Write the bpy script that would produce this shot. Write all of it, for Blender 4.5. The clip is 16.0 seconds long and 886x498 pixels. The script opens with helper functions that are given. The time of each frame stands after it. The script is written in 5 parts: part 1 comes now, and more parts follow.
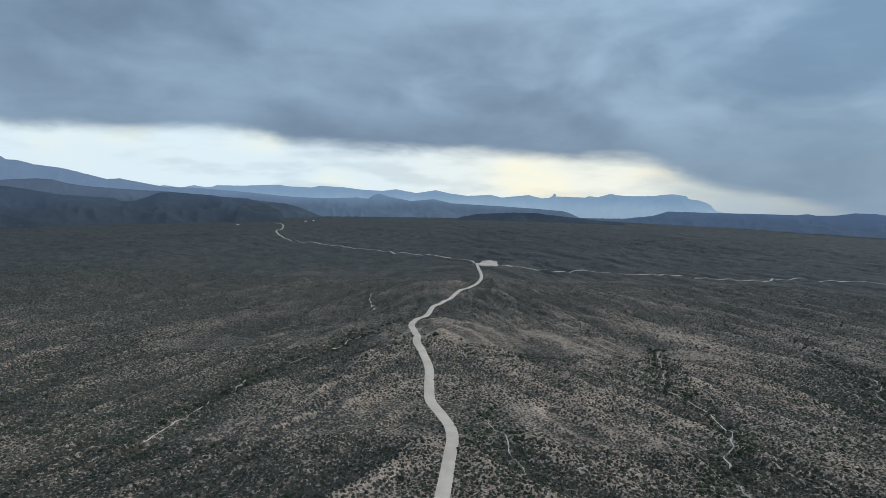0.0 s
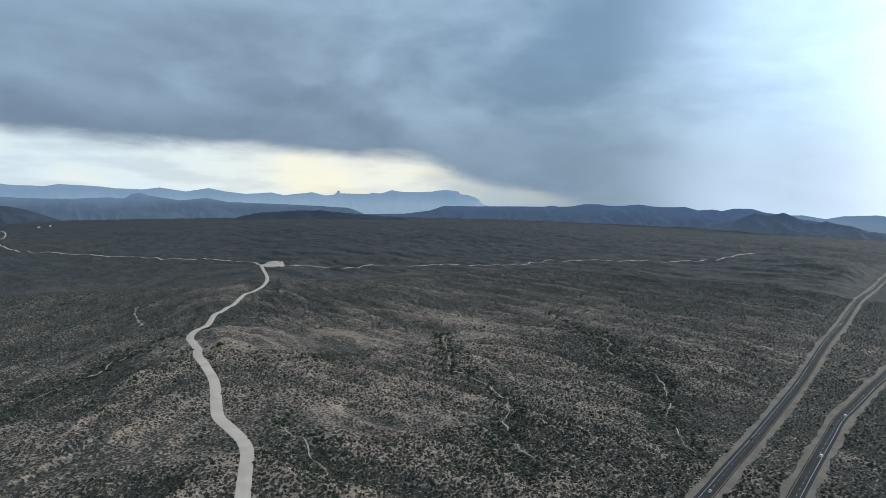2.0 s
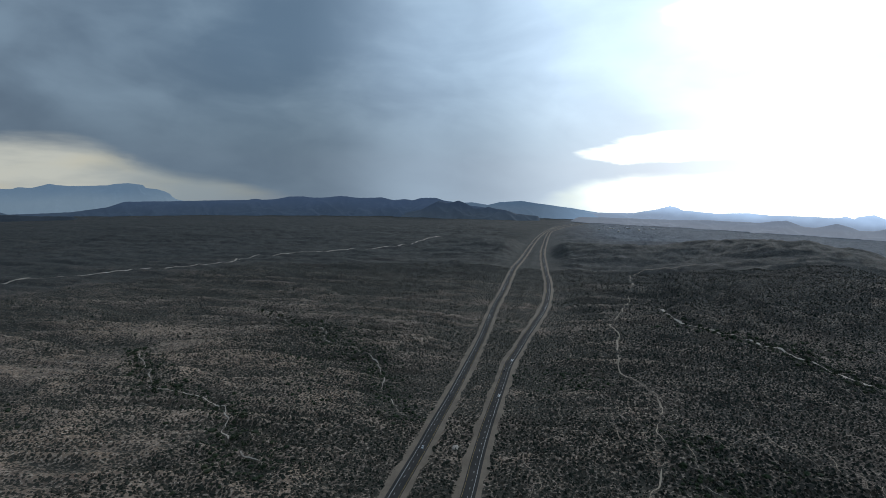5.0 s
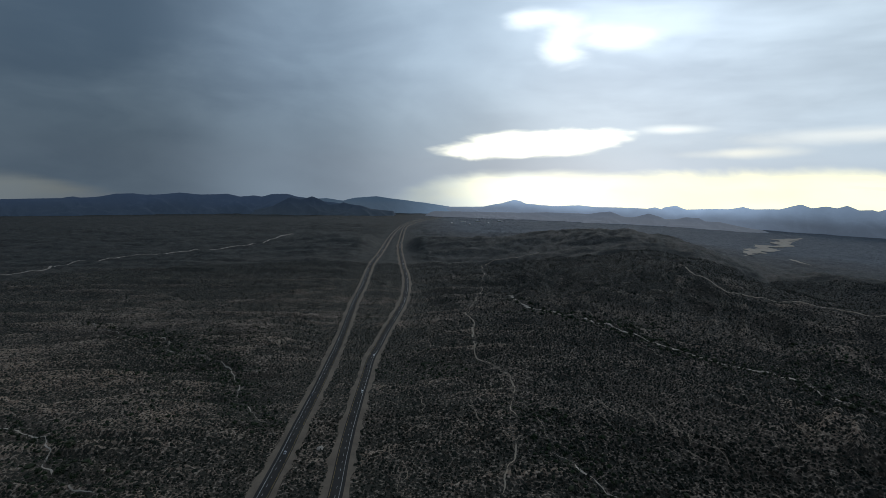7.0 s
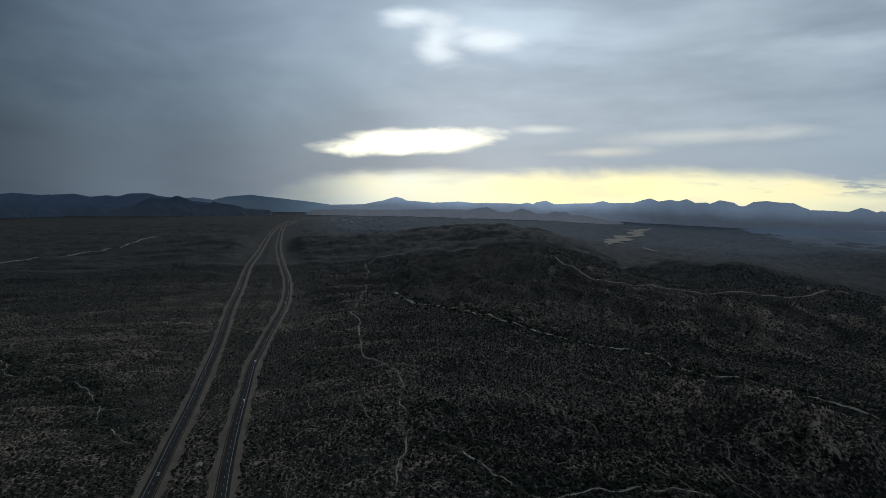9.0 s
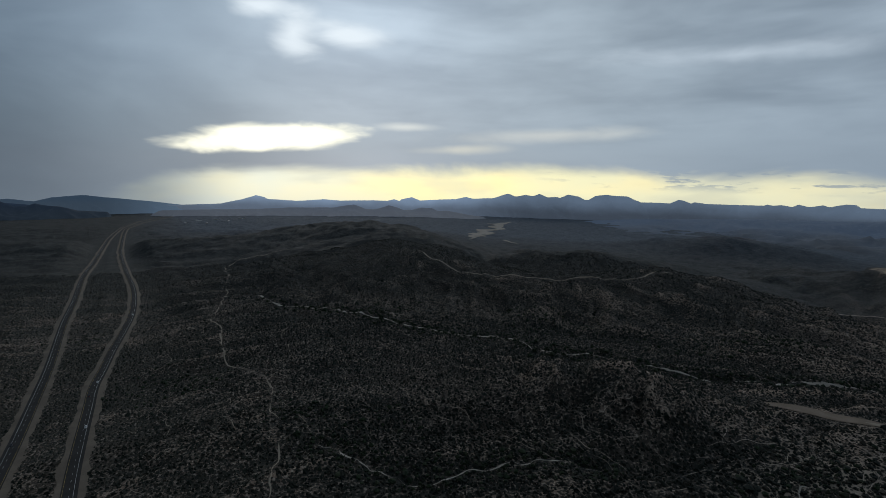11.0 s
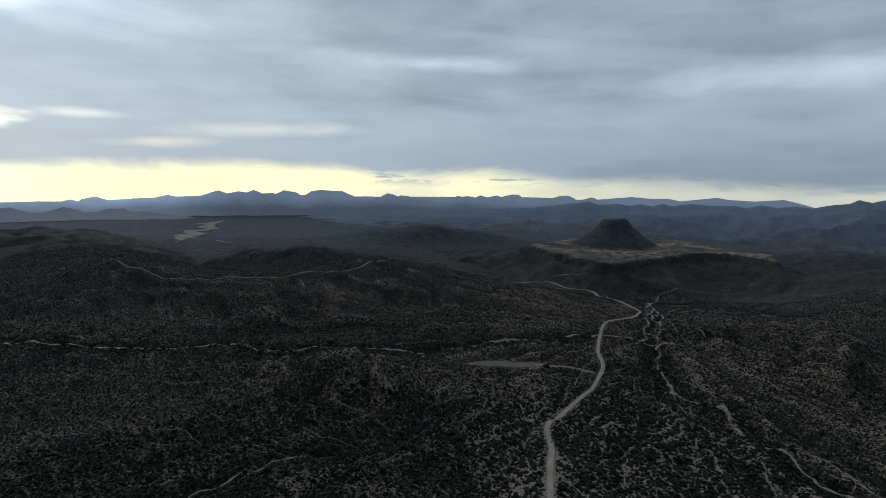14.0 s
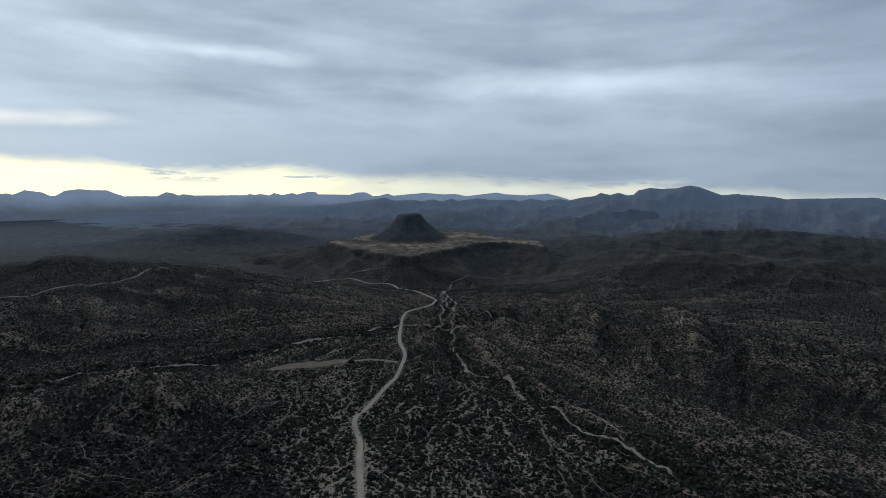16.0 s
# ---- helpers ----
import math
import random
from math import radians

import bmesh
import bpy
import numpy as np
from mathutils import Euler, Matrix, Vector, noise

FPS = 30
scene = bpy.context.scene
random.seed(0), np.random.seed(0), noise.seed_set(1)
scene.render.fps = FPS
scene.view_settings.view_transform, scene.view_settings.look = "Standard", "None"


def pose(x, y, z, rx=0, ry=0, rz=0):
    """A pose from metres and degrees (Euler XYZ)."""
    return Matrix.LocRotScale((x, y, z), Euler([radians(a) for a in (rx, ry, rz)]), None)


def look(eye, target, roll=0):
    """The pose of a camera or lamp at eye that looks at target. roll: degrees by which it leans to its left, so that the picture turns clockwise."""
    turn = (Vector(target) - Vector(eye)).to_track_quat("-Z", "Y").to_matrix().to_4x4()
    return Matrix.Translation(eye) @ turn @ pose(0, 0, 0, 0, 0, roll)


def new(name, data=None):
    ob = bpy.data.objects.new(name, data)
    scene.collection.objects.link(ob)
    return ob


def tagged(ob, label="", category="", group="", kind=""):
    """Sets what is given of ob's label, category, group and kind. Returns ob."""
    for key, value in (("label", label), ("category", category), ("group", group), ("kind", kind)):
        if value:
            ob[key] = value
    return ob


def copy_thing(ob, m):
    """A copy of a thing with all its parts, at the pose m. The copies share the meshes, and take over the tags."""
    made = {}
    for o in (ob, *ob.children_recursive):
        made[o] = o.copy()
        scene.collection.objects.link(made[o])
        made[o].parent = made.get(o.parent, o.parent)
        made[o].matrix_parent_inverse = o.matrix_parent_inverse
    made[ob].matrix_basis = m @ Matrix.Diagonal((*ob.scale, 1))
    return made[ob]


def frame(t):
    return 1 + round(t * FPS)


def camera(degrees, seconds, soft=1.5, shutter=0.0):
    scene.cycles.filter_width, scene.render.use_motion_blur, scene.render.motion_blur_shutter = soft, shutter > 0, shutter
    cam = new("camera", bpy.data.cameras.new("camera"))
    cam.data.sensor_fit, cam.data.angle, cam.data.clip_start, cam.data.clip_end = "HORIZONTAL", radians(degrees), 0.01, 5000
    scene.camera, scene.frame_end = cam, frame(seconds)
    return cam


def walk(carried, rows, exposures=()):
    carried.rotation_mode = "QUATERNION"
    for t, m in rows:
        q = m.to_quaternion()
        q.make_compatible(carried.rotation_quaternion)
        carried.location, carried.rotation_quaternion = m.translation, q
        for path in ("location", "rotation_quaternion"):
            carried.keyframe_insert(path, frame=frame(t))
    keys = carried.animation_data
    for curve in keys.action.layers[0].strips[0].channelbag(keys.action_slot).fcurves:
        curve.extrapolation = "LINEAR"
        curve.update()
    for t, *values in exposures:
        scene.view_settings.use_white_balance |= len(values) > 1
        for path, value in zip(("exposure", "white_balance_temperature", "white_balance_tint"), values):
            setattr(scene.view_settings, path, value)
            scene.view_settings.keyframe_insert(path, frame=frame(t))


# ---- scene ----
cam = camera(79.44, 16.0, 0.62)
HOVER = 217.0
# seconds, drift east and north in metres, then turn, tilt and lean in degrees
ROWS = [
    (0.0, -0.00, 0.00, 0.000, -7.743, -1.102),
    (0.5, -0.68, 0.16, -5.140, -7.717, -1.089),
    (1.0, -1.37, 0.32, -10.635, -7.690, -1.093),
    (1.5, -2.05, 0.48, -16.543, -7.655, -1.135),
    (2.0, -2.73, 0.64, -22.842, -7.623, -1.121),
    (2.5, -3.42, 0.80, -28.261, -7.633, -1.108),
    (3.0, -4.10, 0.96, -33.122, -7.658, -1.078),
    (3.5, -4.79, 1.12, -37.598, -7.697, -1.070),
    (4.0, -5.47, 1.28, -42.852, -7.702, -1.113),
    (4.5, -6.15, 1.44, -48.610, -7.747, -1.224),
    (7.0, -9.57, 2.24, -69.191, -7.906, -1.434),
    (7.5, -10.26, 2.40, -72.557, -7.954, -1.530),
    (8.0, -10.94, 2.56, -75.570, -7.953, -1.519),
    (8.5, -11.62, 2.72, -78.980, -7.914, -1.426),
    (11.0, -15.04, 3.52, -96.103, -7.889, -1.190),
    (11.5, -15.72, 3.68, -102.866, -7.869, -1.133),
    (12.0, -16.41, 3.84, -109.101, -7.801, -1.056),
    (12.5, -17.09, 4.00, -113.343, -7.804, -1.047),
    (13.0, -17.78, 4.16, -117.044, -7.807, -1.074),
    (13.5, -18.46, 4.32, -121.086, -7.811, -1.096),
    (14.0, -19.14, 4.48, -125.776, -7.775, -1.103),
    (14.5, -19.83, 4.64, -130.646, -7.772, -1.087),
    (15.0, -20.51, 4.80, -135.656, -7.767, -1.049),
    (15.5, -21.19, 4.96, -141.101, -7.735, -1.024),
    (16.0, -21.88, 5.12, -147.212, -7.698, -1.032),
]
STOPS = [(0.0, -0.06), (1.5, -0.06), (2.5, -0.12), (3.5, -0.34), (4.5, -0.70), (5.8, -1.2), (7.0, -1.66), (8.5, -2.08), (11.0, -2.24), (12.5, -2.2), (14.0, -1.94), (16.0, -1.65)]
walk(cam, [(t, pose(x, y, HOVER, 90 + tilt, lean, turn)) for t, x, y, turn, tilt, lean in ROWS], STOPS)

# ---- sky: a broken overcast, a clear strip along the horizon, the sun low behind the deck ----
SUN_AZ = 84.0


class Net:
    """Short hand for node trees."""

    def __init__(self, tree):
        self.tree = tree

    def node(self, kind, inputs=(), **settings):
        n = self.tree.nodes.new(kind)
        if "operation" in settings:
            n.operation = settings["operation"]
        if "blend_type" in settings:
            n.blend_type = settings["blend_type"]
        if "data_type" in settings:
            n.data_type = settings["data_type"]
        for key, value in inputs:
            if isinstance(value, bpy.types.NodeSocket):
                self.tree.links.new(value, n.inputs[key])
            else:
                n.inputs[key].default_value = value
        return n

    def math(self, op, a, b=0.0, c=0.0):
        return self.node("ShaderNodeMath", ((0, a), (1, b), (2, c)), operation=op).outputs[0]

    def vec(self, op, a, b=(0, 0, 0)):
        return self.node("ShaderNodeVectorMath", ((0, a), (1, b)), operation=op).outputs[0]

    def mix(self, f, a, b, blend="MIX"):
        n = self.node("ShaderNodeMix", ((0, f), (6, a), (7, b)), data_type="RGBA", blend_type=blend)
        return n.outputs[2]

    def noise(self, vector, scale, detail=4.0, rough=0.55, warp=0.0):
        n = self.node("ShaderNodeTexNoise", (("Vector", vector), ("Scale", scale), ("Detail", detail), ("Roughness", rough), ("Distortion", warp)))
        return n.outputs[0]

    def ramp(self, f, stops, smooth=True):
        n = self.node("ShaderNodeValToRGB", ((0, f),))
        e = n.color_ramp.elements
        n.color_ramp.interpolation = "EASE" if smooth else "LINEAR"
        while len(e) < len(stops):
            e.new(0.5)
        for k, (p, c) in enumerate(stops):
            e[k].position = p
            e[k].color = (c, c, c, 1) if isinstance(c, (int, float)) else (*c, 1)
        return n.outputs[0]

    def span(self, v, a, b, lo=0.0, hi=1.0):
        n = self.node("ShaderNodeMapRange", ((0, v), (1, a), (2, b), (3, lo), (4, hi)))
        n.interpolation_type = "SMOOTHSTEP"
        return n.outputs[0]


world = bpy.data.worlds.new("sky")
scene.world = world
world.use_nodes = True
world.node_tree.nodes.clear()
k = Net(world.node_tree)
way = k.node("ShaderNodeTexCoord").outputs["Generated"]
sep = k.node("ShaderNodeSeparateXYZ", ((0, way),))
X, Y, Z = sep.outputs
bearing = k.math("MULTIPLY", k.math("ARCTAN2", X, Y), 57.2958)            # clockwise from north
rise = k.math("MULTIPLY", k.math("ARCSINE", Z), 57.2958)                  # degrees
back = k.math("MULTIPLY", k.math("LESS_THAN", bearing, -110.0), 360.0)
bearing = k.math("ADD", bearing, back)                                    # -110 to 250
turn01 = k.math("MULTIPLY_ADD", bearing, 1 / 360, 110 / 360)


def az01(a):
    return (a + 110) / 360


# the deck: soft billows to the north, long flat rolls toward the sun and the south
lift = k.math("ADD", k.math("MAXIMUM", Z, -0.06), 0.30)
plane = k.node("ShaderNodeCombineXYZ", ((0, k.math("DIVIDE", X, lift)), (1, k.math("DIVIDE", Y, lift)))).outputs[0]
billow = k.noise(k.vec("MULTIPLY", way, (1, 1, 2.6)), 2.3, 5, 0.5, 0.55)
billow = k.math("MULTIPLY_ADD", k.noise(k.vec("MULTIPLY", way, (1, 1, 2.0)), 7.5, 4, 0.5, 0.4), 0.24, k.math("MULTIPLY", billow, 0.56))
billow = k.math("MULTIPLY_ADD", k.noise(plane, 0.9, 3, 0.5, 0.3), 0.20, billow)
streak = k.noise(k.vec("MULTIPLY", way, (1, 1, 6.0)), 1.7, 4.5, 0.5, 0.3)
streak = k.math("MULTIPLY_ADD", k.noise(k.vec("MULTIPLY", way, (1, 1, 4.2)), 5.5, 4, 0.5, 0.3), 0.28, k.math("MULTIPLY", streak, 0.54))
streak = k.math("MULTIPLY_ADD", k.noise(plane, 1.2, 3, 0.5, 0.3), 0.18, streak)
kind = k.ramp(turn01, [(az01(-60), 0.0), (az01(62), 0.05), (az01(92), 0.85), (az01(240), 1.0)])
body = k.math("ADD", k.math("MULTIPLY", billow, k.math("SUBTRACT", 1.0, kind)), k.math("MULTIPLY", streak, kind))
deck_f = k.span(body, 0.35, 0.64)
dark = k.ramp(turn01, [(az01(-105), (0.20, 0.295, 0.43)), (az01(-20), (0.182, 0.266, 0.39)), (az01(10), (0.196, 0.286, 0.41)), (az01(38), (0.180, 0.290, 0.43)), (az01(54), (0.46, 0.65, 0.89)), (az01(70), (0.92, 1.22, 1.56)), (az01(88), (1.18, 1.53, 1.95)), (az01(108), (1.17, 1.49, 1.84)), (az01(150), (1.02, 1.32, 1.68)), (az01(240), (0.60, 0.82, 1.1))])
light = k.ramp(turn01, [(az01(-105), (0.364, 0.522, 0.70)), (az01(-20), (0.328, 0.473, 0.64)), (az01(10), (0.382, 0.542, 0.72)), (az01(38), (0.382, 0.542, 0.71)), (az01(54), (0.72, 0.99, 1.28)), (az01(70), (1.26, 1.64, 2.02)), (az01(88), (2.2, 2.7, 3.2)), (az01(108), (2.12, 2.6, 3.05)), (az01(150), (1.72, 2.14, 2.6)), (az01(240), (1.05, 1.36, 1.78))])
deck = k.mix(deck_f, dark, light)
# thinner cloud high up toward the sun
deck = k.mix(k.math("MULTIPLY", k.span(rise, 3.0, 14.0), k.ramp(turn01, [(az01(5), 0.0), (az01(36), 0.45), (az01(58), 0.8), (az01(84), 0.9), (az01(112), 0.0)])), deck, k.mix(1.0, deck, (1.5, 1.5, 1.5, 1), "MULTIPLY"))
# the deck's thick lower edge
deck = k.mix(k.span(rise, 7.0, 1.8, 0.0, 0.5), deck, dark)


def hole(az, el, wide, tall, power, seed, rag=1.3, soft=0.2, slant=0.0):
    """A soft gap in the deck round a bearing and a height."""
    a = k.math("DIVIDE", k.math("SUBTRACT", bearing, az), wide)
    b = k.math("DIVIDE", k.math("SUBTRACT", k.math("SUBTRACT", rise, el), k.math("MULTIPLY", k.math("SUBTRACT", bearing, az), slant)), tall)
    d = k.math("SQRT", k.math("ADD", k.math("MULTIPLY", a, a), k.math("MULTIPLY", b, b)))
    ragged = k.math("ADD", d, k.math("MULTIPLY", k.math("SUBTRACT", k.noise(k.vec("MULTIPLY", k.vec("ADD", way, (seed, 0, 0)), (1, 1, 3.0)), 7.0, 4, 0.52, 0.3), 0.5), rag))
    return k.span(ragged, 1.45, soft, 0.0, power)


deck = k.mix(hole(94, 6, 26, 15, 0.3, 12, 0.25, -0.2), deck, (2.7, 3.05, 3.4, 1))
deck = k.mix(hole(78.5, 3.5, 7.4, 1.10, 1.0, 1, 1.5, 0.85, 0.07), deck, (7.0, 6.9, 5.6, 1))
for n, (az, el, wide, tall) in enumerate(((77.8, 15.5, 2.6, 0.9), (80.8, 13.4, 2.2, 2.4), (86.6, 13.4, 4.2, 1.2))):
    deck = k.mix(hole(az, el, wide, tall, 0.9, 5 + n, 2.0, 0.1), deck, (4.3, 4.8, 5.2, 1))
deck = k.mix(hole(124, 11.3, 12, 1.0, 0.38, 9, 2.2, -0.2), deck, (4.3, 4.9, 5.5, 1))
deck = k.mix(hole(158, 9.5, 15, 1.5, 0.35, 10, 2.0, -0.2), deck, (3.8, 4.4, 5.0, 1))
deck = k.mix(hole(107, 4.3, 10, 0.7, 0.42, 14, 2.0, -0.2, 0.04), deck, (4.4, 4.4, 4.0, 1))
deck = k.mix(hole(98, 2.7, 4.5, 0.45, 0.4, 15, 2.0, -0.2, 0.05), deck, (4.8, 4.6, 3.7, 1))
deck = k.mix(hole(92, 4.9, 3.5, 0.4, 0.6, 16, 1.6, -0.2), deck, (4.4, 4.6, 4.4, 1))
# the clear strip: its upper edge by bearing, in degrees over -6
edge = k.math("MULTIPLY_ADD", k.ramp(turn01, [(az01(-105), 0.75), (az01(-25), 0.82), (az01(0), 0.70), (az01(18), 0.66), (az01(30), 0.44), (az01(42), 0.22), (az01(56), 0.10), (az01(74), 0.52), (az01(108), 0.56), (az01(125), 0.52), (az01(150), 0.46), (az01(240), 0.30)]), 12.5, -6.0)
edge = k.math("MULTIPLY_ADD", k.math("SUBTRACT", k.noise(k.vec("MULTIPLY", way, (3, 3, 9)), 1.5, 5, 0.55, 0.4), 0.5), 3.4, edge)
clear = k.span(k.math("SUBTRACT", edge, rise), -0.7, 1.2)
glow = k.ramp(turn01, [(az01(-105), (0.74, 0.92, 1.05)), (az01(-15), (0.84, 1.0, 1.10)), (az01(17), (1.02, 1.06, 0.98)), (az01(29), (0.52, 0.63, 0.70)), (az01(40), (0.33, 0.43, 0.56)), (az01(54), (0.46, 0.62, 0.80)), (az01(66), (1.3, 1.66, 1.9)), (az01(77), (4.4, 4.7, 4.1)), (az01(98), (5.4, 5.15, 3.2)), (az01(125), (4.4, 4.35, 3.1)), (az01(150), (2.7, 2.85, 2.5)), (az01(240), (1.7, 1.95, 2.1))])
bank = k.noise(k.vec("MULTIPLY", way, (4, 4, 18)), 1.7, 4, 0.5)
strip = k.mix(k.span(bank, 0.48, 0.68, 0.0, 0.42), glow, k.mix(0.5, deck, glow))
warm = k.span(k.noise(k.vec("MULTIPLY", way, (4, 4, 11)), 1.4, 3, 0.45), 0.46, 0.76, 0.0, 0.45)
strip = k.mix(warm, strip, k.mix(1.0, glow, (1.32, 1.12, 0.80, 1), "MULTIPLY"))
veil = k.span(rise, -1.0, -4.4, 0.0, 0.45)
strip = k.mix(veil, strip, k.mix(0.5, deck, glow))
# small ragged clouds that float in the strip toward the south
scud = k.span(k.noise(k.vec("MULTIPLY", way, (7, 7, 42)), 1.7, 5, 0.6), 0.53, 0.61)
scud = k.math("MULTIPLY", scud, k.math("MULTIPLY", k.span(rise, -1.3, -0.2), k.ramp(turn01, [(az01(104), 0.0), (az01(116), 0.75), (az01(170), 0.75), (az01(200), 0.3)])))
strip = k.mix(scud, strip, k.mix(0.25, dark, light))
clouds = k.mix(clear, deck, strip)
air = k.node("ShaderNodeTexSky")
air.sky_type, air.sun_disc = "NISHITA", False
air.sun_elevation, air.sun_rotation = radians(14.0), radians(SUN_AZ)
up = k.node("ShaderNodeCombineXYZ", ((0, X), (1, Y), (2, k.math("MAXIMUM", Z, 0.02)))).outputs[0]
k.tree.links.new(up, air.inputs["Vector"])
both = k.node("ShaderNodeMixShader", ((0, 0.88),))
bg_air = k.node("ShaderNodeBackground", (("Color", air.outputs[0]), ("Strength", 0.05)))
bg_clouds = k.node("ShaderNodeBackground", (("Color", clouds), ("Strength", 1.0)))
k.tree.links.new(bg_air.outputs[0], both.inputs[1])
k.tree.links.new(bg_clouds.outputs[0], both.inputs[2])
k.tree.links.new(both.outputs[0], k.node("ShaderNodeOutputWorld").inputs[0])

sun = new("sun", bpy.data.lights.new("sun", "SUN"))
sun.data.energy, sun.data.angle, sun.data.color = 1.5, radians(12), (1.0, 0.95, 0.86)
sa, se = radians(SUN_AZ), radians(14.0)
sun.matrix_world = look((900 * math.sin(sa), 900 * math.cos(sa), 700), (900 * math.sin(sa) - math.sin(sa) * math.cos(se), 900 * math.cos(sa) - math.cos(sa) * math.cos(se), 700 - math.sin(se)))

# ---- the lie of the land: one height function, sampled on a polar sheet round the hovering camera ----
EYE = 217.0
BUTTE = (144.1, 1950)
FALL = 0.0267            # the land falls away gently on all sides


def lattice(i, j, seed):
    n = (i * 374761393 + j * 668265263 + seed * 1274126177) & 0x7FFFFFFF
    n = ((n ^ (n >> 13)) * 1103515245) & 0x7FFFFFFF
    return ((n ^ (n >> 16)) & 0xFFFF) / 65535.0


def grain(x, y, size, seed=0):
    """Smooth value noise from -1 to 1."""
    u, v = x / size, y / size
    i, j = np.floor(u).astype(np.int64), np.floor(v).astype(np.int64)
    fu, fv = u - i, v - j
    fu, fv = fu * fu * (3 - 2 * fu), fv * fv * (3 - 2 * fv)
    a, b = lattice(i, j, seed), lattice(i + 1, j, seed)
    c, d = lattice(i, j + 1, seed), lattice(i + 1, j + 1, seed)
    return 2 * ((a + (b - a) * fu) * (1 - fv) + (c + (d - c) * fu) * fv) - 1


def ridged(x, y, size, seed=0):
    """Sharp-crested noise from 0 to 1."""
    return 1 - np.abs(grain(x, y, size, seed)) * 2


def spot(az, r):
    a = np.radians(az)
    return r * np.sin(a), r * np.cos(a)


def crest(x, y, stations, width):
    """Height of a ridge whose crest runs through stations (bearing, distance, height)."""
    best = np.zeros_like(x)
    for (a0, r0, h0), (a1, r1, h1) in zip(stations, stations[1:]):
        x0, y0 = spot(a0, r0)
        x1, y1 = spot(a1, r1)
        dx, dy = x1 - x0, y1 - y0
        t = np.clip(((x - x0) * dx + (y - y0) * dy) / (dx * dx + dy * dy + 1e-9), 0, 1)
        d2 = (x - x0 - t * dx) ** 2 + (y - y0 - t * dy) ** 2
        best = np.maximum(best, (h0 + (h1 - h0) * t) * np.exp(-d2 / width ** 2))
    return best


def step(a, b, v):
    t = np.clip((v - a) / (b - a), 0, 1)
    return t * t * (3 - 2 * t)


def ribs(x, y):
    """Ribs and gullies that run down a slope toward the middle of the plain."""
    r = np.hypot(x, y)
    side = np.arctan2(x, y) * 1080 + 14 * grain(x, y, 70, 33)
    return 0.6 * ridged(side, r * 0.22, 62, 31) + 0.4 * ridged(side, r * 0.3, 27, 32)


def hills(x, y):
    """Height of the hills over the falling plain."""
    # path-topped hill, the hill behind it and its knoll
    hill = crest(x, y, [(86, 2000, 85), (88.3, 1900, 98), (94.2, 1250, 69), (105, 1080, 43), (112, 1080, 52), (118.6, 1150, 63), (125, 1090, 38), (132, 1040, 4)], 215)
    hill = np.maximum(hill, crest(x, y, [(106, 1560, 76), (111, 1520, 86), (117, 1560, 58)], 215))
    hill = np.maximum(hill, crest(x, y, [(84, 2000, 80), (88.3, 1900, 98), (92, 1600, 82), (94.2, 1270, 58)], 340))
    hill = np.maximum(hill, crest(x, y, [(60, 2100, 30), (75, 1900, 46), (88, 1900, 90)], 260))
    hill = np.maximum(hill, crest(x, y, [(120, 2700, 50), (124, 2600, 74), (129, 2650, 48)], 190))
    hill = np.maximum(hill, crest(x, y, [(100, 580, 10), (107, 565, 20), (113, 545, 38), (118, 525, 29), (124, 510, 8)], 62))
    hill = np.maximum(hill, crest(x, y, [(154, 1060, 6), (161, 930, 26), (170, 850, 34), (182, 800, 36)], 170))
    hill = np.maximum(hill, crest(x, y, [(161, 1800, 52), (168, 1650, 82), (174, 1600, 96), (186, 1600, 100), (200, 1700, 88)], 230))
    hill = np.maximum(hill, crest(x, y, [(2, 330, 8), (-3, 850, 13), (4, 1200, 12), (5, 1560, 8)], 110))
    hill = np.maximum(hill, crest(x, y, [(-38, 1500, 26), (-30, 1900, 34), (-20, 2300, 20)], 300))
    hill = np.maximum(hill, crest(x, y, [(157, 2500, 20), (160, 2400, 45), (163.6, 2400, 66), (168.5, 2400, 50), (172, 2400, 98), (173.8, 2400, 114), (176.4, 2450, 100), (178.7, 2400, 128), (182.5, 2400, 130), (186.4, 2400, 119), (200, 2400, 110)], 330))
    hill = hill + 16 * (ribs(x, y) - 0.45) * step(4, 18, hill) * (1 - step(34, 48, hill)) * (1 - step(1150, 1300, np.hypot(x, y)))
    warp = 20 * grain(x, y, 130, 6)
    gullies = ridged(x + warp, y - warp, 88, 5) * 0.6 + ridged(x + 31 + warp, y - 17, 40, 7) * 0.4
    return hill * (0.92 + 0.13 * gullies)


def spur(x, y):
    """Small spurs that run down-slope, fanning out from the road's ridge in the north and from the wash mouth in the south: high on crests, low in runnels."""
    north = step(-150, 200, y)
    warp = 24 * grain(x, y, 190, 3) + 8 * grain(x, y, 60, 4)
    across = 0.88 * np.sqrt(x * x + 3600.0) + 0.47 * y + warp
    along = 0.47 * np.abs(x) - 0.88 * y
    fan = 0.46 * ridged(along * 0.16, across, 46, 11) + 0.34 * ridged(along * 0.2, across, 22, 12) + 0.20 * ridged(along * 0.4, across, 12, 17)
    dx, dy = x - 470.0, y + 760.0
    turn = np.arctan2(dx, dy) * 520 + 1.2 * warp
    out = np.hypot(dx, dy)
    apron = 0.44 * ridged(out * 0.2, turn, 52, 15) + 0.34 * ridged(out * 0.25, turn, 24, 16) + 0.22 * ridged(x + warp, y, 15, 18)
    return fan * north + apron * (1 - north)


